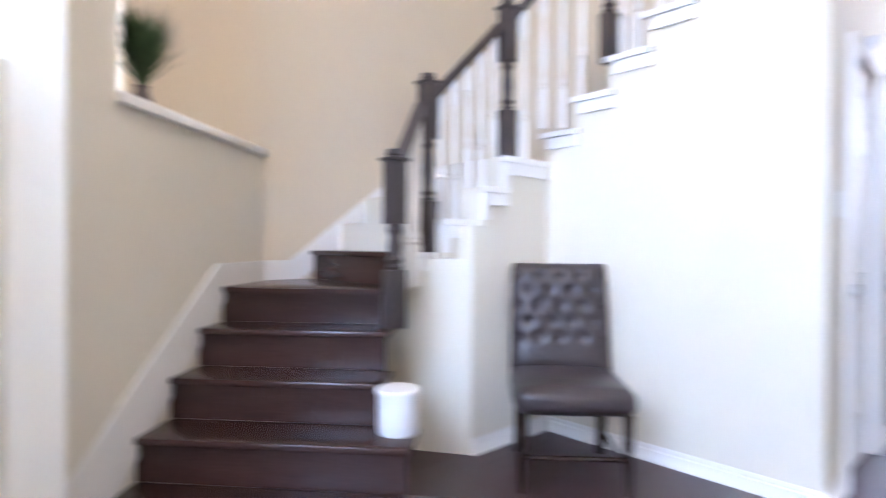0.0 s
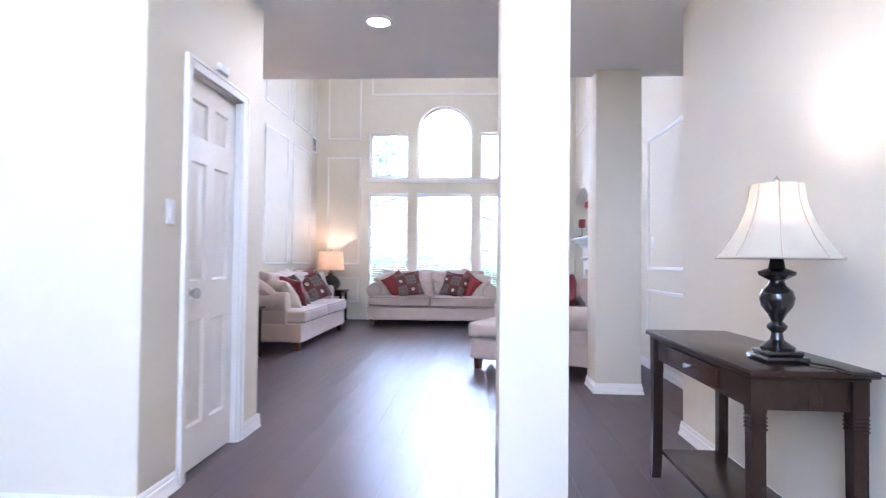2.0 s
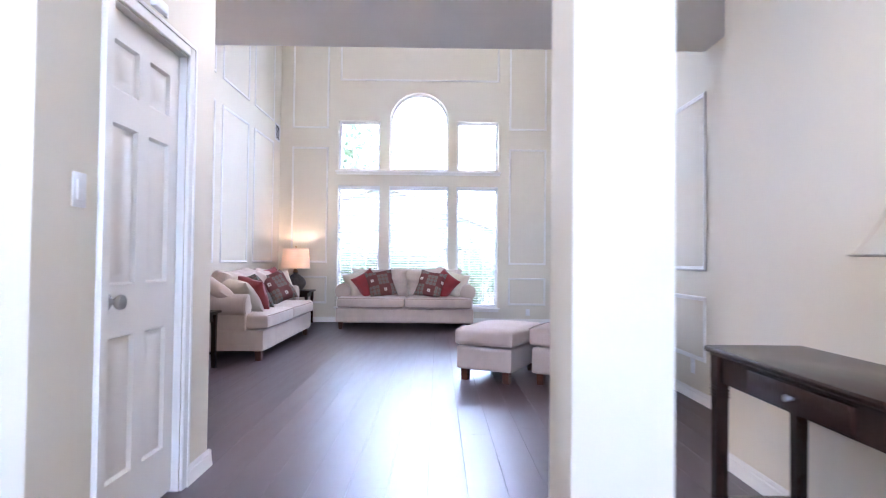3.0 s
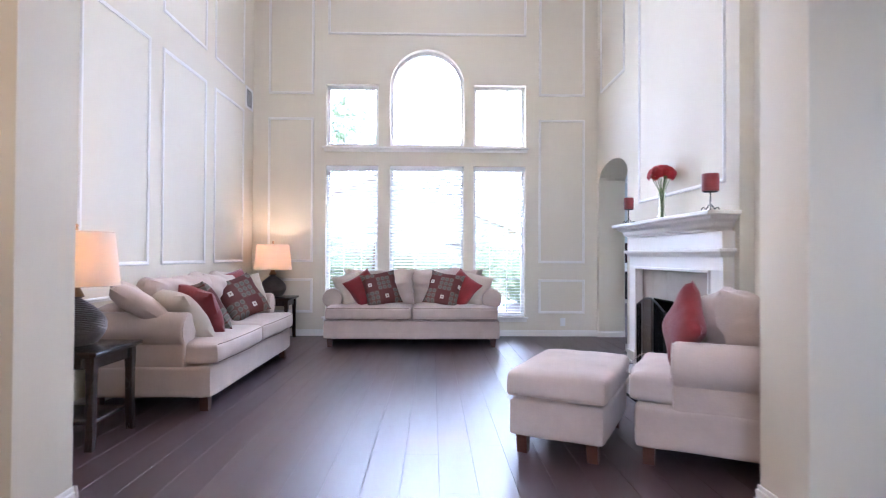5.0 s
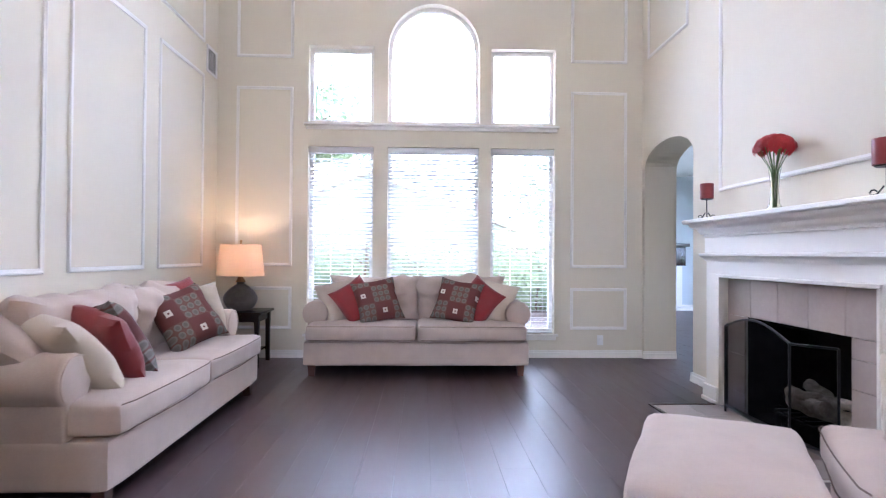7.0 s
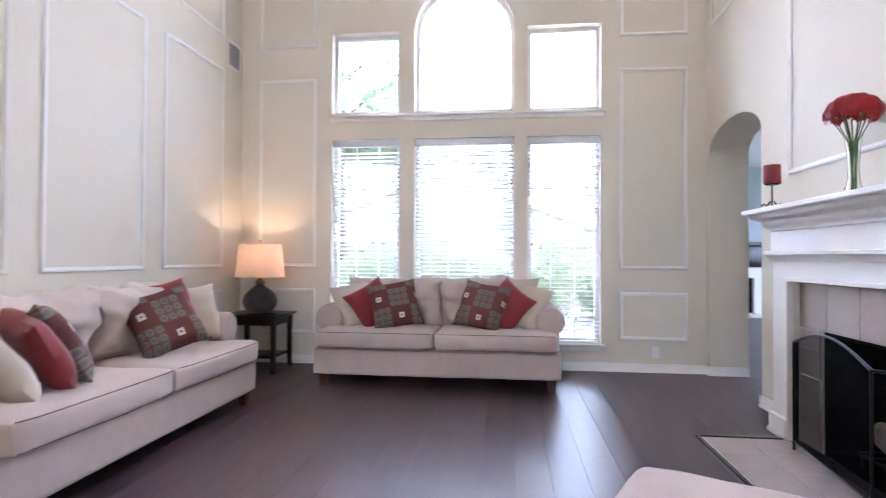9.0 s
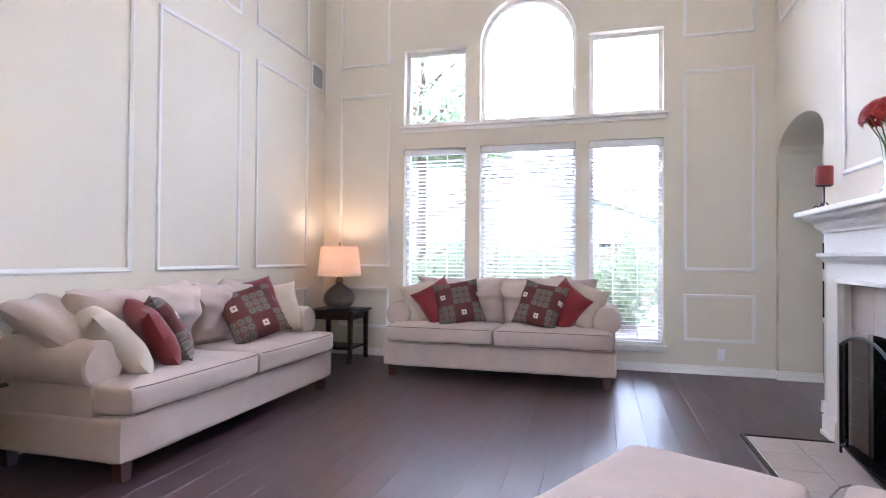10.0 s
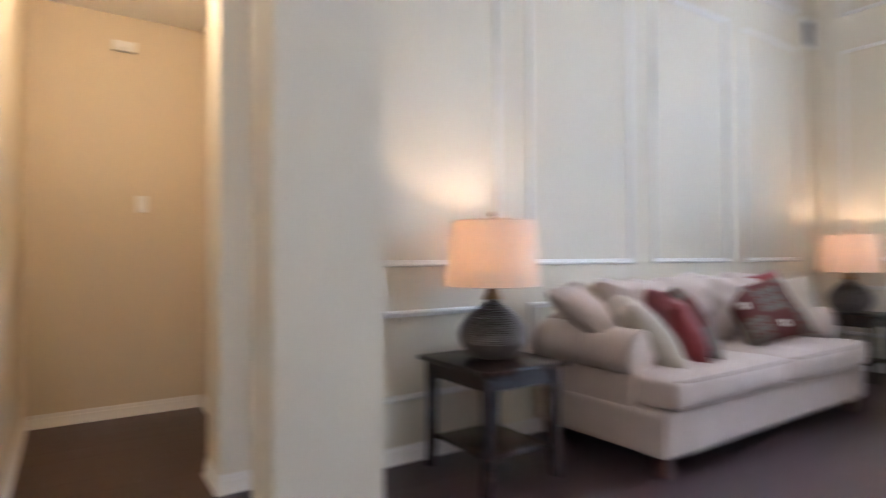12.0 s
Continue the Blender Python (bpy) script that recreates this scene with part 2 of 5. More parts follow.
def tube(points, r, seg=8):
    bm = bmesh.new()
    pts = [Vector(p) for p in points]
    rings = []
    for i, p in enumerate(pts):
        d = (pts[min(i + 1, len(pts) - 1)] - pts[max(i - 1, 0)]).normalized()
        s = d.cross(Vector((0, 0, 1)) if abs(d.z) < 0.9 else Vector((1, 0, 0))).normalized()
        u = s.cross(d)
        rr = r[i] if isinstance(r, (list, tuple)) else r
        rings.append([bm.verts.new(p + rr * (math.cos(2 * math.pi * k / seg) * s + math.sin(2 * math.pi * k / seg) * u)) for k in range(seg)])
    for a, b in zip(rings, rings[1:]):
        for k in range(seg):
            bm.faces.new((a[k], a[(k + 1) % seg], b[(k + 1) % seg], b[k]))
    bm.faces.new(rings[0][::-1])
    bm.faces.new(rings[-1])
    bmesh.ops.recalc_face_normals(bm, faces=bm.faces[:])
    return bm


def soft(x0, x1, y0, y1, z0, z1, r=0.05, puff=(0, 0, 0), n=12, lump=0.0, seed=0):
    """A stuffed block: rounded edges, sides that swell by puff, and a slight unevenness."""
    bm = bmesh.new()
    bmesh.ops.create_cube(bm, size=2.0)
    bmesh.ops.subdivide_edges(bm, edges=bm.edges[:], cuts=n, use_grid_fill=True)
    c = Vector(((x0 + x1) / 2, (y0 + y1) / 2, (z0 + z1) / 2))
    h = Vector(((x1 - x0) / 2, (y1 - y0) / 2, (z1 - z0) / 2))
    r = min(r, *h)
    for v in bm.verts:
        u = [math.copysign(abs(q) ** 0.8, q) for q in v.co]
        p = Vector([u[i] * h[i] for i in range(3)])
        core = Vector([max(-(h[i] - r), min(h[i] - r, p[i])) for i in range(3)])
        d = p - core
        if d.length > 1e-6:
            d = d.normalized() * r
        p = core + d
        for i in range(3):
            a, b = (i + 1) % 3, (i + 2) % 3
            p[i] += math.copysign(1, u[i]) * (abs(u[i]) > 0.55) * puff[i] * (1 - u[a] ** 2) * (1 - u[b] ** 2)
        if lump:
            p += noise.noise_vector((c + p) * 5 + Vector((seed, 0, 0))) * lump
        v.co = c + p
    return bm


def cushion(w, h, t, n=18, lump=0.012, seed=0):
    """A throw pillow in the x-y plane with pinched corners."""
    bm = bmesh.new()
    def at(i, j, side):
        u, v = 2 * i / n - 1, 2 * j / n - 1
        pin = 1 - 0.10 * (1 - u * u) * abs(v) ** 3, 1 - 0.10 * (1 - v * v) * abs(u) ** 3
        z = side * t / 2 * ((1 - u ** 4) * (1 - v ** 4)) ** 0.55
        p = Vector((u * w / 2 * pin[1], v * h / 2 * pin[0], z))
        if 0 < i < n and 0 < j < n:
            p += noise.noise_vector(p * 6 + Vector((seed * 7.1, side, 0))) * lump
            p += noise.noise_vector(Vector((p.x * 5 + seed * 3.3, p.y * 15, side))) * lump * 0.4
        return p
    top = [[bm.verts.new(at(i, j, 1)) for j in range(n + 1)] for i in range(n + 1)]
    low = [[top[i][j] if i in (0, n) or j in (0, n) else bm.verts.new(at(i, j, -1)) for j in range(n + 1)] for i in range(n + 1)]
    for i in range(n):
        for j in range(n):
            bm.faces.new((top[i][j], top[i + 1][j], top[i + 1][j + 1], top[i][j + 1]))
            bm.faces.new((low[i][j], low[i][j + 1], low[i + 1][j + 1], low[i + 1][j]))
    return bm


def merged(*bms):
    bm = bms[0]
    for other in bms[1:]:
        me = bpy.data.meshes.new("joint")
        other.to_mesh(me)
        bm.from_mesh(me)
        bpy.data.meshes.remove(me)
        other.free()
    return bm


def mesh_of(name, bm, material, smooth=True):
    bmesh.ops.recalc_face_normals(bm, faces=bm.faces[:])
    me = bpy.data.meshes.new(name)
    bm.to_mesh(me)
    bm.free()
    me.materials.append(material)
    if smooth:
        me.polygons.foreach_set("use_smooth", [True] * len(me.polygons))
        me.set_sharp_from_angle(angle=radians(40))
    return me


def part(name, bm, material, parent, label="", m=None):
    ob = new(name, mesh_of(name, bm, material))
    ob.parent = parent
    if m is not None:
        ob.matrix_basis = m
    return tagged(ob, label) if label else ob


def thing(name, m, label, category, group=""):
    ob = new(name)
    ob.empty_display_size = 0.1
    ob.matrix_basis = m
    return tagged(ob, label, category, group)


def setting(name, bm, material, label, category):
    return tagged(new(name, mesh_of(name, bm, material)), label, category, "", "structure")


def arch_fill(bm, a0, a1, spring, rise, top, lo, hi, axis, n=20):
    """Fills above a round-headed opening from its curve to a flat line at top."""
    c, w = (a0 + a1) / 2, (a1 - a0) / 2
    for k in range(n):
        u0, u1 = math.pi * (1 - k / n), math.pi * (1 - (k + 1) / n)
        p = [(c + w * math.cos(u0), spring + rise * math.sin(u0)), (c + w * math.cos(u1), spring + rise * math.sin(u1))]
        q = [p[0], p[1], (p[1][0], top), (p[0][0], top)]
        other = prism(q, lo, hi, axis)
        me = bpy.data.meshes.new("joint")
        other.to_mesh(me)
        bm.from_mesh(me)
        bpy.data.meshes.remove(me)
        other.free()


def wall(name, along, lo, hi, a0, a1, z0, z1, material, label, openings=()):
    """A wall of thickness lo..hi running along x or y from a0 to a1, with openings (a0, a1, z0, z1[, spring])."""
    bm = bmesh.new()
    ac = sorted({a0, a1, *(v for o in openings for v in o[:2])})
    zc = sorted({z0, z1, *(v for o in openings for v in o[2:4])})
    for p, q in zip(ac, ac[1:]):
        for r, s in zip(zc, zc[1:]):
            if any(o[0] < (p + q) / 2 < o[1] and o[2] < (r + s) / 2 < o[3] for o in openings):
                continue
            box(bm, *((p, q, lo, hi) if along == "x" else (lo, hi, p, q)), r, s)
    for o in openings:
        if len(o) > 4:
            arch_fill(bm, o[0], o[1], o[4], o[3] - o[4] - 0.001, o[3], lo, hi, "y" if along == "x" else "x")
    return setting(name, bm, material, label, "wall")

# ---- structure ----
XW, YL, YR, YC, YD, H1, H2 = 10.83, 2.60, -2.27, -1.76, 1.0, 2.75, 5.6
setting("floor", block(-2.6, 18.2, -8.2, 6.2, -0.12, -0.008), GAP, "dark floor screed under the planks", "floor")
WINDOWS = [("low", 0.84, 1.58, 0.27, 2.40), ("low", -0.37, 0.68, 0.27, 2.40), ("low", -1.245, -0.505, 0.27, 2.40),
           ("high", 0.84, 1.58, 2.68, 3.55), ("arch", -0.37, 0.68, 2.68, 4.055), ("high", -1.245, -0.505, 2.68, 3.55)]
wall("wall_window", "y", XW, XW + 0.2, -2.64, 2.80, 0, H2, PAINT, "tall beige painted wall with six window openings",
     [(y0, y1, z0, z1, 3.53) if k == "arch" else (y0, y1, z0, z1) for k, y0, y1, z0, z1 in WINDOWS])
wall("wall_living_side", "x", YL, YL + 0.2, 5.46, XW, 0, H2, PAINT, "tall beige painted wall with white panel moldings")
wall("wall_fireplace_side", "x", YR - 0.37, YR, 4.01, XW, 0, H2, PAINT, "tall beige painted wall with an arched doorway",
     [(9.60, 10.76, 0, 2.40, 2.16), (7.479, 8.521, 0, 0.721)])
wall("wall_console", "x", YR - 0.37, YC, -2.3, 4.01, 0, H2, PAINT, "plain beige painted foyer wall behind the console table")
wall("wall_closet", "x", YD, YD + 0.12, 2.62, 3.93, 0, H2, PAINT, "beige painted wall around the white closet door", [(2.99, 3.61, 0, 2.04)])
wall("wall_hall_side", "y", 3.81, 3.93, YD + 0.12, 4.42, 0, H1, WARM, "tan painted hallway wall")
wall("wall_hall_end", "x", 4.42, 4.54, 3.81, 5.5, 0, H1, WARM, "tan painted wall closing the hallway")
wall("wall_stub", "y", 5.09, 5.46, 1.68, 1.92, 0, H1, PAINT, "beige painted wall end at the living room entry")
wall("wall_hall_corner", "y", 5.16, 5.46, 2.72, 3.0, 0, H1, PAINT, "beige wall corner where the hallway opens")
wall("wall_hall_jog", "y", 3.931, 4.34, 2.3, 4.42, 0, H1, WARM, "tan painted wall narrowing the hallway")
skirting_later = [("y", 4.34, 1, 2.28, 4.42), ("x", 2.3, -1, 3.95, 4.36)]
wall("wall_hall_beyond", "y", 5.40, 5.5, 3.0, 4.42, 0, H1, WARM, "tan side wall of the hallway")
wall("wall_balcony", "y", 5.12, 5.32, -2.27, 2.60, H1 + 0.12, H2, PAINT, "beige wall above the living room entry")
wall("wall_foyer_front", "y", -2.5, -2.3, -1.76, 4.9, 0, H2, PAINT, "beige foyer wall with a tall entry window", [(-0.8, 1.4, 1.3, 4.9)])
wall("wall_foyer_back", "x", 4.75, 4.9, -2.3, 0.2, 0, H2, WARM, "tan painted wall closing the foyer")
setting("ceiling_hall", merged(block(2.22, 3.81, -2.27, 1.12, H1, H1 + 0.12), block(3.81, 5.32, -2.27, 4.54, H1, H1 + 0.12), block(5.32, 5.5, 1.66, 4.54, H1, H1 + 0.12)), CEIL, "smooth pale ceiling of the entry hall", "ceiling")
setting("ceiling_high", merged(block(5.12, XW + 0.2, -2.64, 2.80, H2, H2 + 0.15), block(-2.5, 5.12, -2.64, 4.9, H2, H2 + 0.15)), CEIL, "high pale ceiling", "ceiling")
wall("wall_upper_hall", "y", 2.22, 2.34, -1.76, 0.97, H1 + 0.12, H2, PAINT, "beige wall above the entry hall")
wall("wall_upper_side", "x", YD, YD + 0.12, 3.93, 5.12, H1 + 0.12, H2, PAINT, "beige wall of the upper floor")
# room seen through the arched doorway
wall("wall_side_room_far", "y", 17.0, 17.15, -7.4, -2.64, 0, 3.0, BLUE, "pale blue wall of the next room")
wall("wall_side_room_long", "x", -7.4, -7.2, 7.0, 17.0, 0, 3.0, BLUE, "pale blue wall of the next room", [(12.5, 15.5, 0.6, 2.4)])
wall("wall_side_room_near", "y", 6.9, 7.0, -7.4, -2.64, 0, 3.0, BLUE, "pale blue wall of the next room")
wall("wall_side_room_inner", "x", -2.64, -2.5, XW + 0.2, 17.0, 0, 3.0, BLUE, "pale blue wall of the next room")
setting("ceiling_side_room", block(6.9, 17.15, -7.4, -2.64, 3.0, 3.1), CEIL, "pale ceiling of the next room", "ceiling")


def column(name, x0, x1, y0, y1):
    ob = setting(name, block(x0, x1, y0, y1, 0, H1, 0.006), PAINT, "square beige painted column with white base trim", "column")
    b = bmesh.new()
    for e, z0, z1 in ((0.020, 0.0, 0.022), (0.013, 0.022, 0.064), (0.007, 0.064, 0.086)):
        box(b, x0 - e, x1 + e, y0 - e, y1 + e, z0, z1)
    setting("baseboard", bevel(b, 0.002, 1), TRIM, "white base trim round the column", "baseboard")
    return ob


column("column_1", 2.22, 2.47, -0.735, -0.50)
column("column_2", 5.12, 5.46, -1.82, -1.44)

BASE = [(0, 0), (0.022, 0), (0.022, 0.012), (0.014, 0.022), (0.013, 0.058), (0.007, 0.064), (0.008, 0.074), (0.004, 0.086), (0, 0.086)]


def skirting(along, face, side, a0, a1, z=0.0):
    pts = [(face + side * (u + 0.0005), z + v) for u, v in BASE]
    setting("baseboard", prism(pts, a0, a1, along), TRIM, "white painted baseboard along the wall", "baseboard")


for args in skirting_later:
    skirting(*args)
skirting("y", XW, -1, -2.62, 2.60)
skirting("x", YL, -1, 5.46, XW - 0.023)
skirting("x", YR, 1, 4.03, 6.89)
skirting("x", YR, 1, 9.06, 9.60)
skirting("x", YC, 1, -2.3, 4.03)
skirting("y", 4.01, 1, YR + 0.023, YC)
skirting("x", YD, -1, 2.60, 2.925)
skirting("x", YD, -1, 3.676, 3.95)
skirting("y", 3.93, 1, YD - 0.02, 2.3)
skirting("x", 4.42, -1, 4.363, 5.378)
skirting("y", 5.40, -1, 3.0, 4.42)
skirting("x", 2.72, -1, 5.14, 5.46)
skirting("y", 5.16, -1, 2.70, 3.0)
skirting("x", 1.92, 1, 5.09, 5.46)
skirting("y", 5.09, -1, 1.66, 1.94)
skirting("x", 1.68, -1, 5.09, 5.46)
skirting("y", 5.46, 1, 1.66, 1.94)
skirting("y", 17.0, -1, -7.2, -2.64)
skirting("y", 10.76, -1, YR - 0.37, YR + 0.02)
skirting("y", 9.60, 1, YR - 0.37, YR + 0.02)

MOLD = ((0.0, 0.0), (0.006, 0.014), (0.016, 0.018), (0.024, 0.012), (0.034, 0.010), (0.036, 0.0))


def molding(along, face, side, a0, a1, z0, z1):
    """A mitred picture-frame molding on a wall."""
    bm = bmesh.new()
    loops = []
    for inset, out in MOLD:
        ring = [(a0 + inset, z0 + inset), (a1 - inset, z0 + inset), (a1 - inset, z1 - inset), (a0 + inset, z1 - inset)]
        w = face + side * (out + 0.0008)
        loops.append([bm.verts.new((a, w, z) if along == "x" else (w, a, z)) for a, z in ring])
    for p, q in zip(loops, loops[1:]):
        for k in range(4):
            bm.faces.new((p[k], p[(k + 1) % 4], q[(k + 1) % 4], q[k]))
    ob = setting("panel_molding", bm, TRIM, "white rectangular panel molding on the beige wall", "molding")
    return ob


ROWS3 = ((0.32, 0.80), (1.03, 3.07), (3.40, 5.25))
for a0, a1 in ((5.72, 6.72), (6.94, 7.94), (8.17, 9.18), (9.42, 10.42)):
    for z0, z1 in ROWS3:
        molding("x", YL, -1, a0, a1, z0, z1)
for a0, a1 in ((-2.09, -1.43), (1.75, 2.39)):
    for z0, z1 in ROWS3:
        molding("y", XW, -1, a0, a1, z0, z1)
molding("y", XW, -1, -1.25, 1.56, 4.25, 5.25)
for z0, z1 in ((0.32, 0.83), (1.03, 2.43)):
    molding("x", YR, 1, 5.28, 6.42, z0, z1)
molding("x", YR, 1, 9.70, 10.66, 3.40, 5.25)

# ---- windows ----


def window(k, y0, y1, z0, z1):
    label = "white round-headed window over the sofa wall" if k == "arch" else "white framed window with panes"
    w = tagged(new("window_1", mesh_of("window_1", block(XW + 0.10, XW + 0.16, y0, y1, z0, z0 + 0.045, 0.004), TRIM)), label, "window", "", "structure")
    t = 0.045
    f = bmesh.new()
    top = 3.53 if k == "arch" else z1
    for a, b in ((y0, y0 + t), (y1 - t, y1)):
        box(f, XW + 0.10, XW + 0.16, a, b, z0 + t, top)
    if k == "arch":
        c, R, n = (y0 + y1) / 2, (y1 - y0) / 2 - 0.002, 28
        for i in range(n):
            q = [math.pi * (i + s) / n for s in (0, 1)]
            p = [(c + r * math.cos(u), top + r * math.sin(u)) for r, u in ((R, q[0]), (R, q[1]), (R - t, q[1]), (R - t, q[0]))]
            f = merged(f, prism(p, XW + 0.10, XW + 0.16, "x"))
    else:
        box(f, XW + 0.10, XW + 0.16, y0 + t, y1 - t, z1 - t, z1)
    part("window_frame", f, TRIM, w)
    if k == "arch":
        c, R = (y0 + y1) / 2, (y1 - y0) / 2 - 0.02
        outline = [(y0 + 0.02, z0 + 0.02), (y1 - 0.02, z0 + 0.02)] + [(c + R * math.cos(math.pi * i / 24), top + R * math.sin(math.pi * i / 24)) for i in range(25)]
        g = prism(outline, XW + 0.128, XW + 0.134, "x")
    else:
        g = block(XW + 0.128, XW + 0.134, y0 + 0.02, y1 - 0.02, z0 + 0.02, z1 - 0.02)
    p = part("pane", g, GLASS, w)
    p.visible_shadow = False
    bars = []
    if k != "arch":
        ny, nz = 3, 2 if k == "high" else 4
        for i in range(1, ny):
            y = y0 + (y1 - y0) * i / ny
            bars.append((y - 0.006, y + 0.006, z0 + t, z1 - t))
        for i in range(1, nz):
            z = z0 + (z1 - z0) * i / nz
            bars.append((y0 + t, y1 - t, z - 0.006, z + 0.006))
    else:
        bars = []
    for n, (a, b, c0, d0) in enumerate(bars):
        vertical = d0 - c0 > b - a
        part("muntin", block(XW + (0.118 if vertical else 0.119), XW + (0.127 if vertical else 0.126), a, b, c0, d0), TRIM, w)
    return w


for args in WINDOWS:
    window(*args)
setting("window_sill_1", merged(block(XW - 0.045, XW + 0.0, -1.29, 1.625, 2.635, 2.66, 0.006), block(XW - 0.02, XW, -1.27, 1.605, 2.59, 2.634, 0.004)), TRIM, "long white painted sill under the upper windows", "sill")
for a, b in ((0.82, 1.60), (-0.39, 0.70), (-1.265, -0.485)):
    setting("window_sill_2", merged(block(XW - 0.045, XW, a - 0.02, b + 0.02, 0.245, 0.269, 0.006), block(XW - 0.02, XW, a, b, 0.20, 0.244, 0.004)), TRIM, "white painted sill under the window", "sill")


def blind(y0, y1, z0, z1, tilt):
    b = thing("window_blind", pose(XW + 0.045, (y0 + y1) / 2, z0), "white slatted blind lowered over the window with open slats", "blind", "blinds of the tall windows")
    w = (y1 - y0) / 2 - 0.012
    h = z1 - z0
    part("valance", block(-0.035, 0.03, -w - 0.006, w + 0.006, h - 0.075, h - 0.004, 0.004), BLIND, b)
    part("bottom_rail", block(-0.025, 0.025, -w, w, 0.006, 0.026, 0.004), BLIND, b)
    pts = [(-0.025, 0.0), (-0.012, 0.0035), (0, 0.0045), (0.012, 0.0035), (0.025, 0.0), (0.025, 0.003), (0.012, 0.0065), (0, 0.0075), (-0.012, 0.0065), (-0.025, 0.003)]
    slat = mesh_of("slat", prism(pts, -w, w, "y"), BLIND)
    n = int((h - 0.13) / 0.043)
    for i in range(n):
        s = new("slat", slat)
        s.parent = b
        s.matrix_basis = pose(0, 0, 0.05 + i * 0.043, 0, tilt, 0)
    for y in (-w * 0.7, w * 0.7):
        part("ladder_cord", tube([(0.027, y, 0.02), (0.027, y, h - 0.07)], 0.0012, 5), BLIND, b)
    return b


blind(0.84, 1.58, 0.27, 2.40, 14)
blind(-0.37, 0.68, 0.27, 2.40, 24)
blind(-1.245, -0.505, 0.27, 2.40, 4)

# ---- closet door ----
YF = YD + 0.035


def closet_door():
    d = tagged(new("door_1", mesh_of("door_1", block(2.9947, 3.6053, YF + 0.019, YF + 0.050, 0.012, 2.034), TRIM)), "closed white six-panel interior door with a nickel knob", "door", "", "structure")
    rows, cols = ((0.23, 0.78), (0.98, 1.60), (1.73, 1.92)), ((3.0792, 3.2577), (3.3423, 3.5208))
    xs, zs = [2.9947, 3.0792, 3.2577, 3.3423, 3.5208, 3.6053], [0.012, 0.23, 0.78, 0.98, 1.60, 1.73, 1.92, 2.034]
    b = bmesh.new()
    for i in range(5):
        for j in range(7):
            if i in (1, 3) and j in (1, 3, 5):
                continue
            box(b, xs[i], xs[i + 1], YF, YF + 0.0187, zs[j], zs[j + 1])
    part("stile_and_rail", b, TRIM, d)
    for a0, a1 in cols:
        for z0, z1 in rows:
            p = bmesh.new()
            loops = []
            for ins, dep in ((0.0, 0.0), (0.010, 0.015), (0.024, 0.016), (0.048, 0.003)):
                loops.append([p.verts.new((x, YF + dep, z)) for x, z in ((a0 + ins, z0 + ins), (a1 - ins, z0 + ins), (a1 - ins, z1 - ins), (a0 + ins, z1 - ins))])
            for q, r in zip(loops, loops[1:]):
                for k in range(4):
                    p.faces.new((q[k], q[(k + 1) % 4], r[(k + 1) % 4], r[k]))
            p.faces.new(loops[-1])
            part("panel", p, TRIM, d)
    knob = lathe([(0.0, 0.0), (0.031, 0.0), (0.032, 0.005), (0.014, 0.010), (0.011, 0.03), (0.024, 0.04), (0.029, 0.052), (0.026, 0.064), (0.0, 0.068)], 28)
    part("doorknob", knob, NICKEL, d, "satin nickel doorknob", pose(3.0605, YF - 0.0005, 0.92, 90, 0, 0))
    for z in (0.25, 1.05, 1.83):
        part("hinge", lathe([(0.007, 0), (0.007, 0.09)], 10, 3.6119, YF - 0.004), TRIM, d, m=pose(0, 0, z))
    c = bmesh.new()
    for x0, x1, z0, z1 in ((2.9308, 2.9900, 0, 2.10), (3.6100, 3.6692, 0, 2.10), (2.9900, 3.6100, 2.04, 2.10)):
        box(c, x0, x1, YD - 0.018, YD - 0.0005, z0, z1)
    bevel(c, 0.004, 1)
    for x0, x1, z0, z1 in ((2.9308, 2.9477, 0, 2.10), (3.6523, 3.6692, 0, 2.10), (2.9477, 3.6523, 2.083, 2.10)):
        box(c, x0, x1, YD - 0.024, YD - 0.0185, z0, z1)
    part("casing", c, TRIM, d)
    j = bmesh.new()
    box(j, 2.9909, 2.9942, YD, YD + 0.118, 0.0, 2.036)
    box(j, 3.6058, 3.6091, YD, YD + 0.118, 0.0, 2.036)
    box(j, 2.9909, 3.6091, YD, YD + 0.118, 2.0365, 2.0395)
    part("jamb", j, TRIM, d)
    return d


closet_door()
s = thing("door_sensor", pose(3.26, YD - 0.024, 2.105), "small white alarm sensor above the closet door", "sensor")
part("case", block(-0.05, 0.05, -0.03, 0.0, 0, 0.042, 0.006), PLASTIC, s)
part("magnet", block(0.058, 0.082, -0.016, 0.0, 0.0, 0.03, 0.004), PLASTIC, s)


def wall_plate(name, m, label, kind):
    """A plate lying against a wall: local x along it, -y out of it."""
    p = thing(name, m, label, "switch" if kind == "switch" else "outlet")
    part("plate", block(-0.036, 0.036, -0.006, -0.0005, -0.058, 0.058, 0.003), PLASTIC, p)
    if kind == "switch":
        part("rocker", block(-0.017, 0.017, -0.0105, -0.0062, -0.033, 0.033, 0.002), PLASTIC, p)
    else:
        for z in (-0.02, 0.02):
            part("socket", block(-0.016, 0.016, -0.009, -0.0062, z - 0.014, z + 0.014, 0.004), PLASTIC, p)
    return p


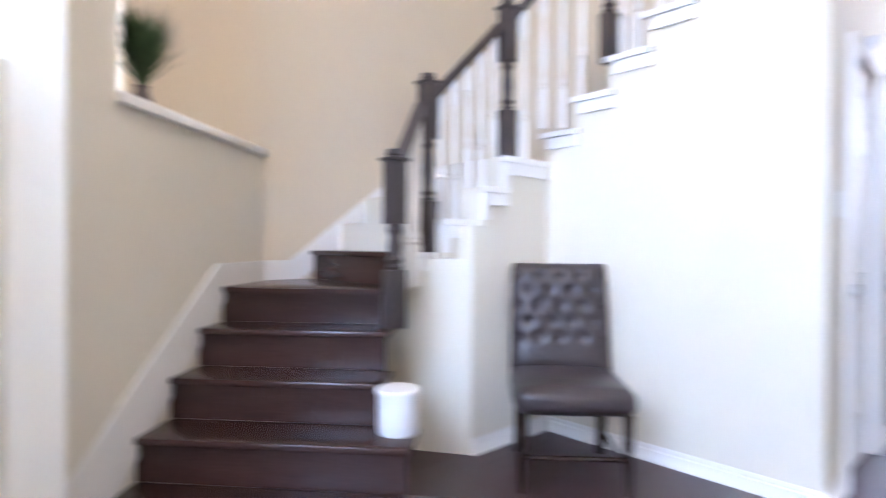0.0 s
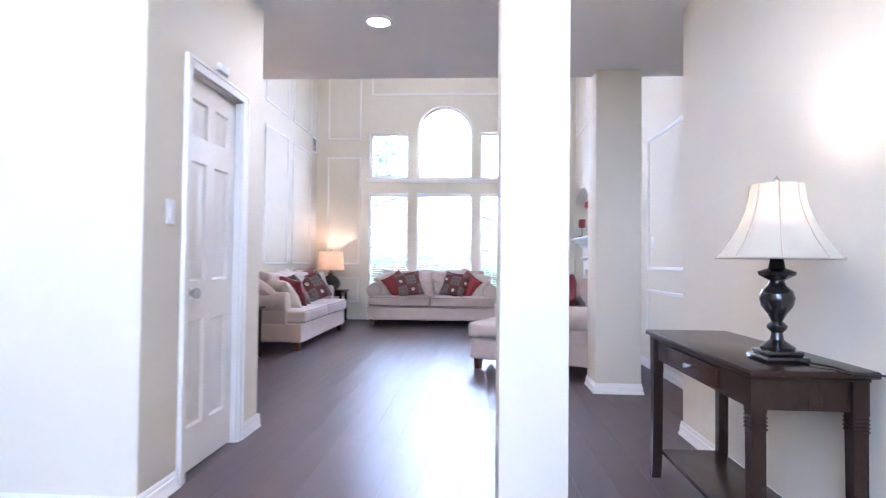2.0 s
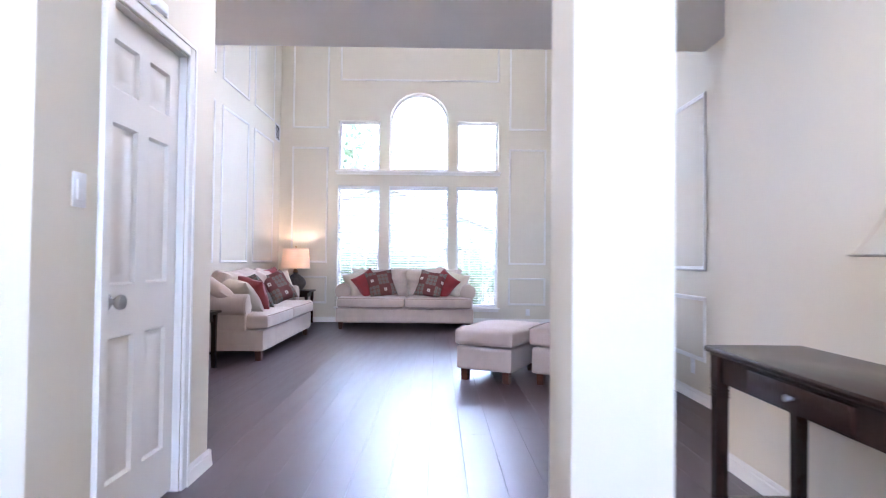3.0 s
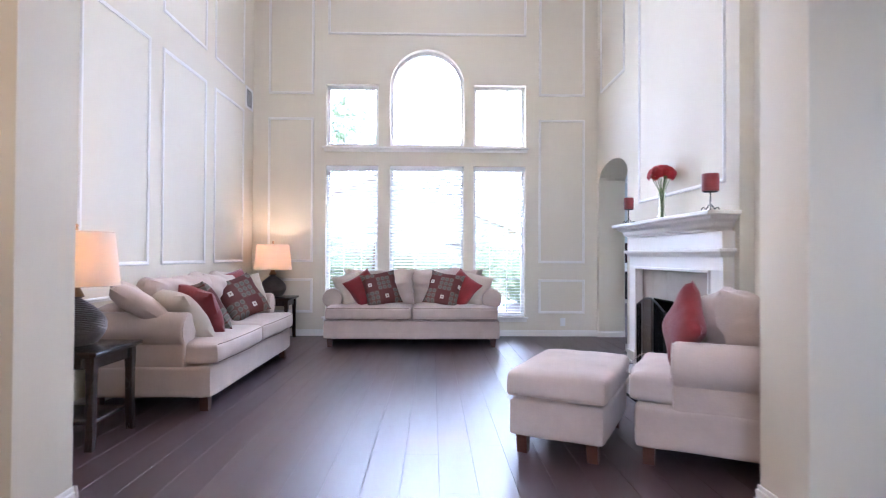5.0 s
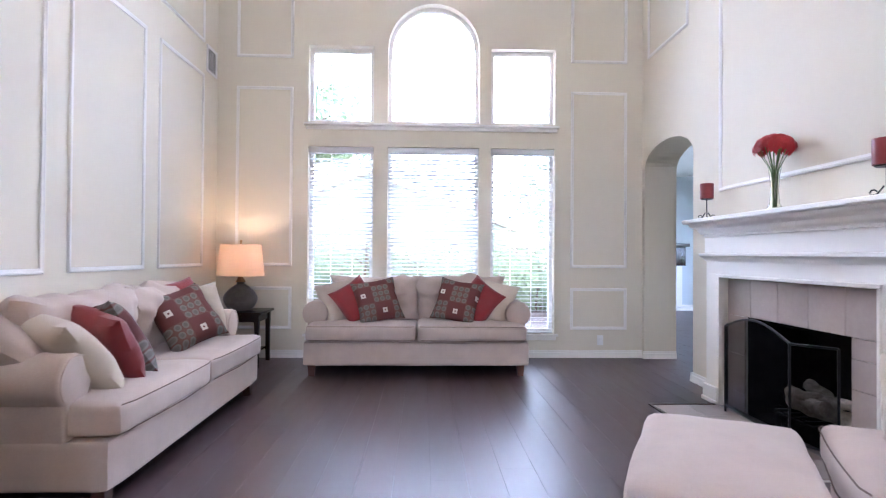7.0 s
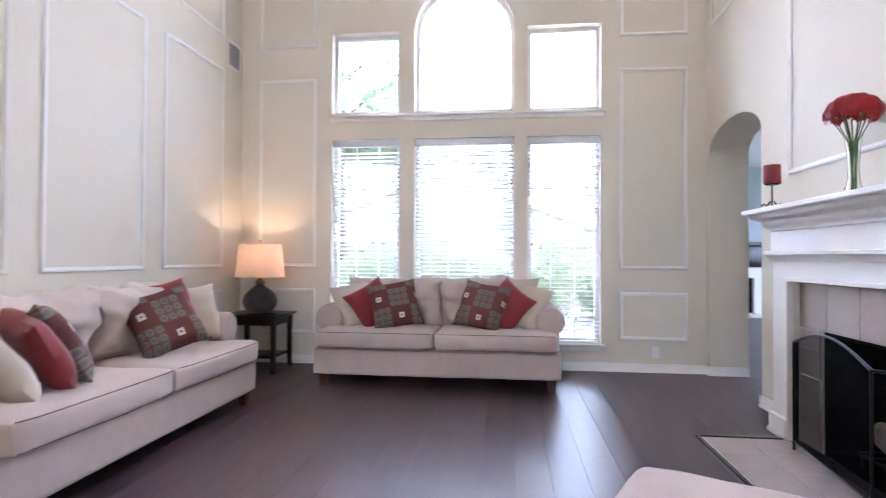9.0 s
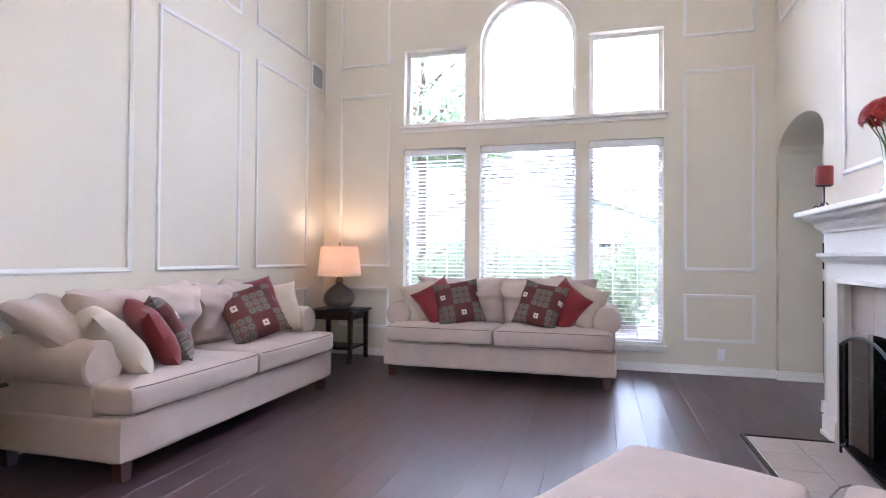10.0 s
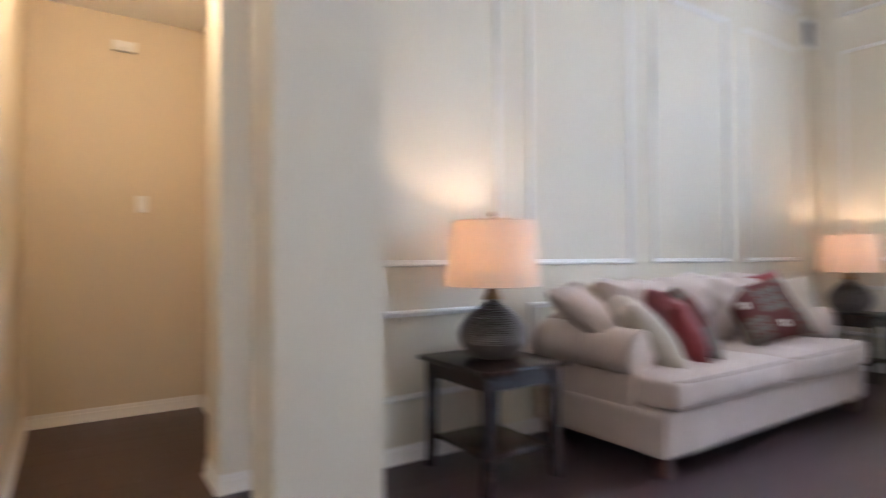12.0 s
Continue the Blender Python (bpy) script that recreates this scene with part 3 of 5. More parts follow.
wall_plate("light_switch", pose(2.83, YD, 1.31), "white light switch plate beside the closet door", "switch")
wall_plate("wall_outlet", pose(XW, -1.78, 0.20, 0, 0, -90), "white outlet low on the window wall", "outlet")
wall_plate("wall_outlet", pose(5.50, YR, 0.26, 0, 0, 180), "white outlet under the panel molding", "outlet")
wall_plate("light_switch", pose(5.0, 4.42, 1.457), "white switch plate on the hallway wall", "switch")
wall_plate("light_switch", pose(6.25, YR, 1.32, 0, 0, 180), "white switch plate inside the panel molding", "switch")
v = thing("wall_vent", pose(10.63, YL, 3.27), "white slatted air vent high on the wall", "vent")
# Near-black sheet on the wall gives the shaded gap behind the slats.
part("backing", block(-0.12, 0.12, -0.003, -0.0008, -0.12, 0.12), SOOT_AND_SHADE, v)
vf = bmesh.new()
for a in ((-0.145, 0.145, 0.12, 0.145), (-0.145, 0.145, -0.145, -0.12), (-0.145, -0.12, -0.12, 0.12), (0.12, 0.145, -0.12, 0.12)):
    box(vf, a[0], a[1], -0.012, -0.001, a[2], a[3])
part("frame", vf, PLASTIC, v)
for i in range(11):
    part("slat", block(-0.12, 0.12, -0.010, -0.006, -0.006, 0.007), PLASTIC, v, m=pose(0, 0, -0.108 + i * 0.0216, -35, 0, 0))

d = thing("recessed_ceiling_light", pose(4.11, 0.26, H1), "round recessed ceiling light, lit, with a white rim", "ceiling light")
part("rim", lathe([(0.075, 0.0), (0.098, 0.0), (0.100, -0.006), (0.078, -0.012), (0.072, -0.004)], 36), PLASTIC, d)
part("lens", lathe([(0.0, -0.006), (0.071, -0.005), (0.073, -0.001)], 32), glow("ceiling_lens", (1, 0.95, 0.86), 14), d, "glowing round lens")
s = thing("siren_box", pose(4.89, 4.42, 2.53), "white alarm siren box high on the hallway wall", "alarm")
part("case", block(-0.07, 0.07, -0.045, -0.0005, -0.035, 0.035, 0.008), PLASTIC, s)
part("grille", block(-0.04, 0.04, -0.052, -0.0455, -0.02, 0.02, 0.003), PLASTIC, s)

# ---- staircase ----
RISE = 0.18
st = thing("staircase", pose(0, 0, 0), "dark wooden staircase with white trim and painted stringers", "staircase")
DIR = radians(42)
ux, uy = math.cos(DIR), math.sin(DIR)
wx, wy = math.sin(DIR), -math.cos(DIR)


def diag(a, b, z):
    """a metres up the lower flight, b metres across it to its open side."""
    return 0.42 + a * ux + b * wx, 2.78 + a * uy + b * wy, z


def slab(corners, z0, z1):
    return prism([(p[0], p[1]) for p in corners], z0, z1, "z")


for i in range(5):
    z, a = RISE * (i + 1), (i - 1) * 0.235
    wide = (1.35, 1.09, 0.93, 0.91, 0.84)[i]
    far = a + 0.235 if i < 4 else a + 0.62
    part("riser", slab([diag(a + 0.025, 0.004, 0), diag(a + 0.025, wide, 0), diag(a + 0.045, wide, 0), diag(a + 0.045, 0.004, 0)], z - RISE, z - 0.03), STEPW, st)
    part("tread", bevel(slab([diag(a, 0.004, 0), diag(a, wide + 0.015, 0), diag(far + 0.03, wide + 0.015, 0), diag(far + 0.03, 0.004, 0)], z - 0.029, z), 0.008, 2), STEPW, st)
# landing corner and the upper flight along the back wall
KX, KY = diag(1.25, 0, 0)[:2]
YF2 = [2.66, 2.55, 2.43, 2.43]
XS = [1.66, 1.86, 2.04, 2.20, 2.66]
part("landing", prism([(1.0, 3.15), (1.50, 2.56), (1.70, 2.68), (1.70, KY), (KX, KY)], 0.872, 0.898, "z"), STEPW, st)
for i in range(4):
    z = RISE * (6 + i)
    part("riser", block(XS[i] + 0.025, XS[i] + 0.045, YF2[i] + 0.04, KY - 0.004, z - RISE, z - 0.03 if i < 1 else z), STEPW if i < 1 else PAINT, st)
    far = XS[i + 1] + 0.045 if i < 3 else 3.64
    part("tread", block(XS[i] if i < 1 else XS[i] + 0.046, far, YF2[i] if i < 1 else YF2[i] + 0.04, KY - 0.004, z - 0.029, z, 0.008 if i < 1 else 0.003), STEPW, st)
    part("tread_return", block(XS[i] - 0.012, min(far, 2.66), YF2[i] - 0.015, YF2[i] - 0.001, z - 0.032, z + 0.001, 0.003), TRIM, st, "white tread end trim")
    part("stringer_trim", block(XS[i] + 0.03, min(far, 2.64), YF2[i] - 0.005, YF2[i] + 0.015, z - 0.10, z - 0.033), TRIM, st)
for i in range(4):
    z = RISE * (6 + i)
    part("riser_trim", block(XS[i] + 0.018, XS[i] + 0.06, YF2[i] + 0.001, YF2[i] + 0.038, z - RISE, z - 0.033), TRIM, st)
part("stair_wall", block(1.89, 1.968, 2.57, 2.70, RISE * 6 - 0.03, RISE * 7 - 0.034), PAINT, st)
part("stair_wall", block(2.05, 2.068, 2.47, 2.60, RISE * 7 - 0.03, RISE * 8 - 0.034), PAINT, st)
YS = [2.47, 2.25, 2.03, 1.81, 1.59, 1.37, 1.15, 0.97]
for i in range(7):
    z = RISE * (10 + i)
    part("riser", block(2.66, 3.64, YS[i] - 0.045, YS[i] - 0.025, z - RISE, z - 0.03), TRIM, st)
    part("tread", block(2.6025, 3.64, YS[i + 1] - 0.03, YS[i], z - 0.029, z, 0.006), STEPW, st)
    part("tread_return", block(2.588, 2.602, YS[i + 1] - 0.03, YS[i] + 0.012, z - 0.032, z + 0.001, 0.003), TRIM, st, "white tread end trim")
    part("stringer_trim", block(2.603, 2.619, YS[i + 1] - 0.03, YS[i] - 0.03, z - 0.10, z - 0.033), TRIM, st)
# the walls below the steps
for i in range(4):
    part("stair_wall", block(max(XS[i] + 0.03, 1.97), XS[i + 1] + 0.03 if i < 3 else 2.62, 2.446, 2.56, 0, RISE * (6 + i) - 0.034), PAINT, st) if XS[i + 1] + 0.03 > 1.97 else None
part("stair_wall", prism([(1.97, 2.446), (1.97, 2.95), (1.70, 2.95), (1.80, 2.70)], 0.0, RISE * 6 - 0.034, "z"), PAINT, st)
for i in range(7):
    part("stair_wall", block(2.62, 2.74, YS[i + 1] if i < 6 else 1.1205, YS[i] if i else 2.445, 0, RISE * (10 + i) - 0.034), PAINT, st)
setting("wall_stair_upper", block(2.62, 2.74, 1.0005, 1.12, RISE * 16, H2), PAINT, "beige wall over the stairs", "wall")
skirting("x", 2.446, -1, 1.97, 2.62)
skirting("y", 2.62, -1, 0.98, 2.446)
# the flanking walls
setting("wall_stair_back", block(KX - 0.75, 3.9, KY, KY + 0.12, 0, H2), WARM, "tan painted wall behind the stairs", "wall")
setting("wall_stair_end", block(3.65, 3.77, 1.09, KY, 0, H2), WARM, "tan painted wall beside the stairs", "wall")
LEDGE = 1.65
P0, P1 = diag(-1.6, 0, 0), diag(1.25, 0, 0)
Q0, Q1 = diag(-1.6, -0.14, 0), diag(1.25, -0.14, 0)
setting("half_wall", slab([P0, P1, Q1, Q0], 0, LEDGE), PAINT, "beige half wall beside the lower steps", "wall")
R0, R1 = diag(-0.085, 0.03, 0), diag(1.25, 0.03, 0)
S0, S1 = diag(-0.085, -0.35, 0), diag(1.25, -0.35, 0)
setting("ledge", bevel(slab([R0, R1, S1, S0], LEDGE, LEDGE + 0.045), 0.008, 2), TRIM, "white painted ledge cap on the half wall", "ledge")
setting("wall_entry_side", slab([diag(-0.45, 0.012, 0), diag(-0.09, 0.012, 0), diag(-0.09, -0.2, 0), diag(-0.45, -0.2, 0)], 0, H2), PAINT, "beige wall rising at the end of the half wall", "wall")
setting("wall_entry_near", block(-2.3, 0.1525, 2.405, 2.55, 0, H2), PAINT, "beige entry wall facing the daylight", "wall")
setting("wall_niche", slab([diag(-1.0, -0.75, 0), diag(1.9, -0.75, 0), diag(1.9, -0.87, 0), diag(-1.0, -0.87, 0)], 0, H2), WARM, "tan wall behind the ledge", "wall")
sk = bmesh.new()
pts = [(-0.62, 0.02), (-0.30, 0.02), (0.83, 0.90), (1.25, 0.90), (1.25, 1.02), (0.66, 1.02), (-0.62, 0.14)]
lo = [sk.verts.new(diag(a, 0.002, z)) for a, z in pts]
hi = [sk.verts.new(diag(a, 0.016, z)) for a, z in pts]
sk.faces.new(lo)
sk.faces.new(hi[::-1])
for k in range(len(pts)):
    sk.faces.new((lo[k], hi[k], hi[(k + 1) % len(pts)], lo[(k + 1) % len(pts)]))
part("skirt_board", sk, TRIM, st, "white skirt board following the steps")
part("skirt_board", prism([(KX, 0.90), (1.60, 0.90), (2.66, 1.62), (2.66, 1.76), (2.2, 1.52), (1.52, 1.02), (KX, 1.02)], KY - 0.014, KY - 0.001, "y"), TRIM, st)


def newel(x, y, z, h):
    e = 0.042
    a = part("newel_post", merged(block(x - e, x + e, y - e, y + e, z, z + 0.28, 0.004), block(x - e, x + e, y - e, y + e, z + h - 0.30, z + h, 0.004),
             lathe([(0.030, z + 0.28), (0.040, z + 0.295), (0.028, z + 0.31), (0.040, z + 0.33), (0.028, z + 0.35), (0.036, z + (h - 0.02) / 2), (0.027, z + h - 0.36), (0.040, z + h - 0.33), (0.03, z + h - 0.30)], 20, x, y)), RAIL, st, "dark turned newel post")
    part("newel_cap", merged(block(x - 0.055, x + 0.055, y - 0.055, y + 0.055, z + h, z + h + 0.018, 0.005),
         lathe([(0.03, z + h + 0.018), (0.042, z + h + 0.032), (0.036, z + h + 0.055), (0.0, z + h + 0.065)], 20, x, y)), RAIL, a)


def baluster(x, y, z, h):
    part("baluster", merged(block(x - 0.016, x + 0.016, y - 0.016, y + 0.016, z, z + 0.22), block(x - 0.016, x + 0.016, y - 0.016, y + 0.016, z + h - 0.14, z + h),
         lathe([(0.012, z + 0.22), (0.019, z + 0.235), (0.012, z + 0.25), (0.019, z + 0.27), (0.011, z + 0.30), (0.017, z + 0.42), (0.012, z + h - 0.18), (0.018, z + h - 0.155), (0.012, z + h - 0.14)], 12, x, y)), TRIM, st)


def handrail(a, b):
    a, b = Vector(a), Vector(b)
    d = (b - a).normalized()
    s = Vector((-d.y, d.x, 0)).normalized()
    u = s.cross(d) * -1 if s.cross(d).z < 0 else s.cross(d)
    prof = [(-0.028, 0), (0.028, 0), (0.033, 0.02), (0.026, 0.045), (0.0, 0.055), (-0.026, 0.045), (-0.033, 0.02)]
    bm = bmesh.new()
    r0 = [bm.verts.new(a + p * s + q * u) for p, q in prof]
    r1 = [bm.verts.new(b + p * s + q * u) for p, q in prof]
    for k in range(len(prof)):
        bm.faces.new((r0[k], r0[(k + 1) % 7], r1[(k + 1) % 7], r1[k]))
    bm.faces.new(r0[::-1])
    bm.faces.new(r1)
    part("handrail", bm, RAIL, st, "dark wooden handrail")


N0 = diag(0.60, 0.93, 0)
newel(N0[0], N0[1], 0.72, 0.80)
newel(1.86, 2.68, 1.08, 0.92)
for u in (0.34, 0.62, 0.86):
    x, y = N0[0] + (1.83 - N0[0]) * u, N0[1] + (2.70 - N0[1]) * u
    baluster(x, y, 0.90, 0.54 + 0.42 * u)
newel(2.31, 2.50, 1.62, 0.86)
newel(2.70, 2.08, 2.16, 0.95)
handrail((N0[0], N0[1], 1.44), (1.83, 2.70, 1.86))
handrail((1.89, 2.67, 1.90), (2.28, 2.52, 2.36))
handrail((2.35, 2.50, 2.40), (2.68, 2.14, 2.98))
handrail((2.70, 2.04, 3.00), (2.70, 1.05, 3.80))
for k in range(5):
    u = (k + 0.6) / 5.2
    x, y = 1.89 + 0.39 * u, 2.67 - 0.15 * u
    n = 7 if x < 2.03 else 8 if x < 2.19 else 9
    baluster(x, y, RISE * n, 1.90 + 0.46 * u - RISE * n)
for k in range(4):
    u = (k + 0.6) / 4.4
    x, y = 2.35 + 0.33 * u, 2.50 - 0.36 * u
    n = 9 if y > 2.44 else 10 if y > 2.27 else 11
    baluster(x, y, RISE * n, 2.40 + 0.58 * u - RISE * n)
for i in range(2, 6):
    for k in (0.04, 0.125):
        y = YS[i] - k
        if abs(y - 2.08) > 0.06:
            z = RISE * (10 + i)
            baluster(2.70, y, z, 3.0 + (2.04 - y) * 0.81 - z)


# ---- upholstered seats ----


def roll_arm(x0, x1, y0, y1, z0, top, r):
    """An arm along y whose top rolls over both its sides: the roll's radius is r."""
    c = (x0 + x1) / 2
    pts = [(x0 + 0.055, z0), (x1 - 0.055, z0), (x1 - 0.055, top - 1.75 * r)]
    pts += [(c + r * math.cos(a), top - r + r * math.sin(a)) for a in [radians(q) for q in range(-40, 221, 20)]]
    pts += [(x0 + 0.055, top - 1.75 * r)]
    bm = prism(pts, y0, y1, "y")
    ends = [e for e in bm.edges if abs(e.verts[0].co.y - e.verts[1].co.y) < 1e-6]
    bmesh.ops.bevel(bm, geom=ends, offset=0.022, segments=3, profile=0.5, affect="EDGES")
    return bm


def seat_leg(p, x, y, h=0.105):
    part("leg", prism([(-0.038, h), (0.038, h), (0.026, 0), (-0.026, 0)], -0.03, 0.03, "y"), LEGW, p, m=pose(x, y, 0))


def piping(points, r=0.0032):
    return tube(points, r, 6)


def sofa(name, m, width, depth, seats, label, category, group="", back=True, crease=0, arm_top=0.71):
    """Faces -y; the base's front middle is at the origin, and the back is at y = depth."""
    s = thing(name, m, label, category, group)
    w, arm = width / 2, 0.26
    for x in (-w + 0.13, w - 0.13):
        for y in (0.07, depth - 0.09):
            seat_leg(s, x, y)
    part("base", soft(-w + 0.05, w - 0.05, 0.0, depth - 0.03, 0.10, 0.335, 0.03, (0, 0.006, 0), 14, 0.004, crease), SOFA, s)
    for sx in (-1, 1):
        x0, x1 = sorted((sx * w, sx * (w - arm)))
        a = part("arm", roll_arm(x0, x1, 0.19, depth - 0.06, 0.30, arm_top, 0.128), SOFA, s)
        c = (x0 + x1) / 2
        ring = [(c + 0.117 * math.cos(t), 0.188, arm_top - 0.128 + 0.117 * math.sin(t)) for t in [radians(q) for q in range(-40, 221, 13)]]
        part("piping", piping(ring), SOFA, a)
    part("back", soft(-w + arm * 0.6, w - arm * 0.6, depth - 0.22, depth, 0.30, 0.75, 0.07, (0, 0.02, 0.01), 12, 0.010, crease), SOFA, s)
    cw = (width - 2 * arm - 0.02) / seats
    for i in range(seats):
        x0 = -w + arm + 0.01 + i * cw
        e0, e1 = (0.22 if i == 0 else 0), (0.22 if i == seats - 1 else 0)
        q = part("seat_cushion", soft(x0 + 0.004 - e0 * 0.9, x0 + cw - 0.004 + e1 * 0.9, -0.035, depth - 0.2, 0.335, 0.492, 0.036, (0, 0.016, 0.030), 16, 0.012, i + crease), SOFA, s)
        zz = 0.482
        part("piping", piping([(x0 + 0.03 - e0 * 0.9, -0.028, zz)] + [(x0 - e0 * 0.9 + (cw + (e0 + e1) * 0.9) * k / 10, -0.043 - 0.018 * math.sin(math.pi * k / 10), zz + 0.004 * math.sin(math.pi * k / 10)) for k in range(1, 10)] + [(x0 + cw - 0.03 + e1 * 0.9, -0.028, zz)]), PIPE, q)
        part("piping", piping([(x0 + 0.04 - e0 * 0.9, -0.030, 0.352), (x0 + cw / 2, -0.050, 0.350), (x0 + cw - 0.04 + e1 * 0.9, -0.030, 0.352)]), PIPE, q)
    for i in range(seats if back else 0):
        x0 = -w + arm + 0.01 + i * cw
        lean = pose(x0 + cw / 2, depth - 0.33, 0.69, -73, 0, (-3, 3)[i % 2])
        part("back_cushion", cushion(cw * 1.14, 0.55, 0.33, 32, 0.045, i + 3 + crease), SOFA, s, m=lean)
    return s


def throw_pillow(m, size, thick, material, label, seed):
    p = tagged(new("throw_pillow", mesh_of("throw_pillow", cushion(size, size, thick, 20, 0.012, seed), material)), label, "pillow", "throw pillows on the seats")
    p.matrix_basis = m
    return p


def at_seat(m, x, y, z, lean, turn, spin):
    """A pose for a pillow that stands on a seat: leans back, turned about the upright, spun in its plane."""
    return m @ pose(x, y, z, 0, 0, turn) @ pose(0, 0, 0, 90 - lean, 0, 0) @ pose(0, 0, 0, 0, 0, spin)


M2 = pose(9.79, 0.32, 0, 0, 0, -90)
sofa("sofa", M2, 2.27, 0.95, 2, "cream microsuede two-seat sofa with rolled arms under the window", "sofa", "matching sofas", crease=2)
M1 = pose(8.065, 1.64, 0, 0, 0, 0)
sofa("sofa", M1, 2.36, 0.93, 2, "cream microsuede two-seat sofa with rolled arms along the panelled wall", "sofa", "matching sofas", crease=6)
SPOT = {  # cloth, size, thickness, and for each sofa end: x, y, z, lean, turn, spin
    "cream": (CREAM, 0.46, 0.19, "plain cream throw pillow"),
    "tan": (SOFA, 0.48, 0.17, "tan throw pillow lying over the arm"),
    "red": (RED, 0.42, 0.16, "dark red throw pillow"),
    "brown": (PATTERN, 0.46, 0.17, "brown throw pillow with woven squares"),
}
LAID = [
    (M2, "on the window sofa", "cream", -0.78, 0.40, 0.69, 26, 34, 12), (M2, "on the window sofa", "red", -0.62, 0.33, 0.70, 24, 26, 30), (M2, "on the window sofa", "brown", -0.40, 0.27, 0.705, 26, 16, 10),
    (M2, "on the window sofa", "cream", 0.78, 0.40, 0.69, 26, -34, -12), (M2, "on the window sofa", "red", 0.62, 0.33, 0.70, 24, -26, -34), (M2, "on the window sofa", "brown", 0.40, 0.27, 0.705, 26, -16, -10),
    (M1, "on the wall sofa", "tan", -0.99, 0.58, 0.765, 54, 26, 4), (M1, "on the wall sofa", "cream", -0.86, 0.34, 0.675, 40, 56, 6), (M1, "on the wall sofa", "red", -0.64, 0.28, 0.69, 30, 58, 12), (M1, "on the wall sofa", "brown", -0.49, 0.32, 0.695, 30, 54, -8),
    (M1, "on the wall sofa", "cream", 0.86, 0.42, 0.70, 22, -44, 6), (M1, "on the wall sofa", "red", 0.66, 0.47, 0.76, 22, -30, 10), (M1, "on the wall sofa", "brown", 0.38, 0.30, 0.71, 34, -40, 17),
]
for n, (mm, where, cloth, *spot) in enumerate(LAID):
    material, size, thick, label = SPOT[cloth]
    throw_pillow(at_seat(mm, *spot), size, thick, material, f"{label} {where}", 10 + n)

MC = pose(6.295, -1.215, 0, 0, 0, 63 + 90)
sofa("armchair", MC, 0.94, 0.84, 1, "cream microsuede armchair with rolled arms by the column", "armchair", arm_top=0.675)
throw_pillow(at_seat(MC, 0.14, 0.235, 0.735, 10, 22, 45), 0.38, 0.15, RED, "dark red throw pillow standing on the armchair", 51)
throw_pillow(at_seat(MC, -0.14, 0.26, 0.69, 20, 30, 20), 0.38, 0.16, CREAM, "plain cream throw pillow on the armchair", 52)

ot = thing("ottoman", pose(6.385, -0.805, 0, 0, 0, 63 - 90), "cream microsuede ottoman with a thick cushion and wooden legs", "ottoman")
for x in (-0.36, 0.36):
    for y in (-0.20, 0.20):
        seat_leg(ot, x, y)
part("base", soft(-0.43, 0.43, -0.27, 0.27, 0.10, 0.32, 0.03, (0.004, 0.004, 0), 12, 0.004, 3), SOFA, ot)
oc = part("seat_cushion", soft(-0.445, 0.445, -0.285, 0.285, 0.325, 0.475, 0.036, (0.012, 0.012, 0.028), 14, 0.008, 9), SOFA, ot)
part("piping", piping([(-0.43, -0.284, 0.340), (-0.2, -0.294, 0.338), (0.2, -0.294, 0.338), (0.43, -0.284, 0.340)]), SOFA, oc)
part("piping", piping([(-0.442, -0.265, 0.340), (-0.456, 0, 0.338), (-0.442, 0.265, 0.340)]), SOFA, oc)

# ---- end tables and lamps ----


def end_table(m, label):
    t = thing("end_table", m, label, "end table", "matching end tables")
    part("tabletop", merged(block(-0.26, 0.26, -0.29, 0.29, 0.545, 0.57, 0.007), block(-0.235, 0.235, -0.265, 0.265, 0.532, 0.5445, 0.004)), DARK, t)
    for sx in (-1, 1):
        part("apron", block(sx * 0.205 - 0.01, sx * 0.205 + 0.01, -0.215, 0.215, 0.465, 0.5315), DARK, t)
        part("apron", block(-0.185, 0.185, sx * 0.235 - 0.01, sx * 0.235 + 0.01, 0.465, 0.5315), DARK, t)
        for sy in (-1, 1):
            x, y = sx * 0.205, sy * 0.235
            leg = [prism([(-0.022, 0.44), (0.022, 0.44), (0.022, 0.10), (0.030, 0.0), (0.0, 0.0), (-0.018, 0.10)], -0.021, 0.021, "y"), block(-0.024, 0.024, -0.024, 0.024, 0.44, 0.531)]
            for k in range(3):
                leg.append(block(-0.0245, 0.0245, -0.0245, 0.0245, 0.405 + k * 0.012, 0.412 + k * 0.012, 0.002))
            part("leg", merged(*leg), DARK, t, m=pose(x, y, 0, 0, 0, 0 if sx > 0 else 180))
    part("shelf", block(-0.19, 0.19, -0.22, 0.22, 0.14, 0.16, 0.004), DARK, t)
    return t


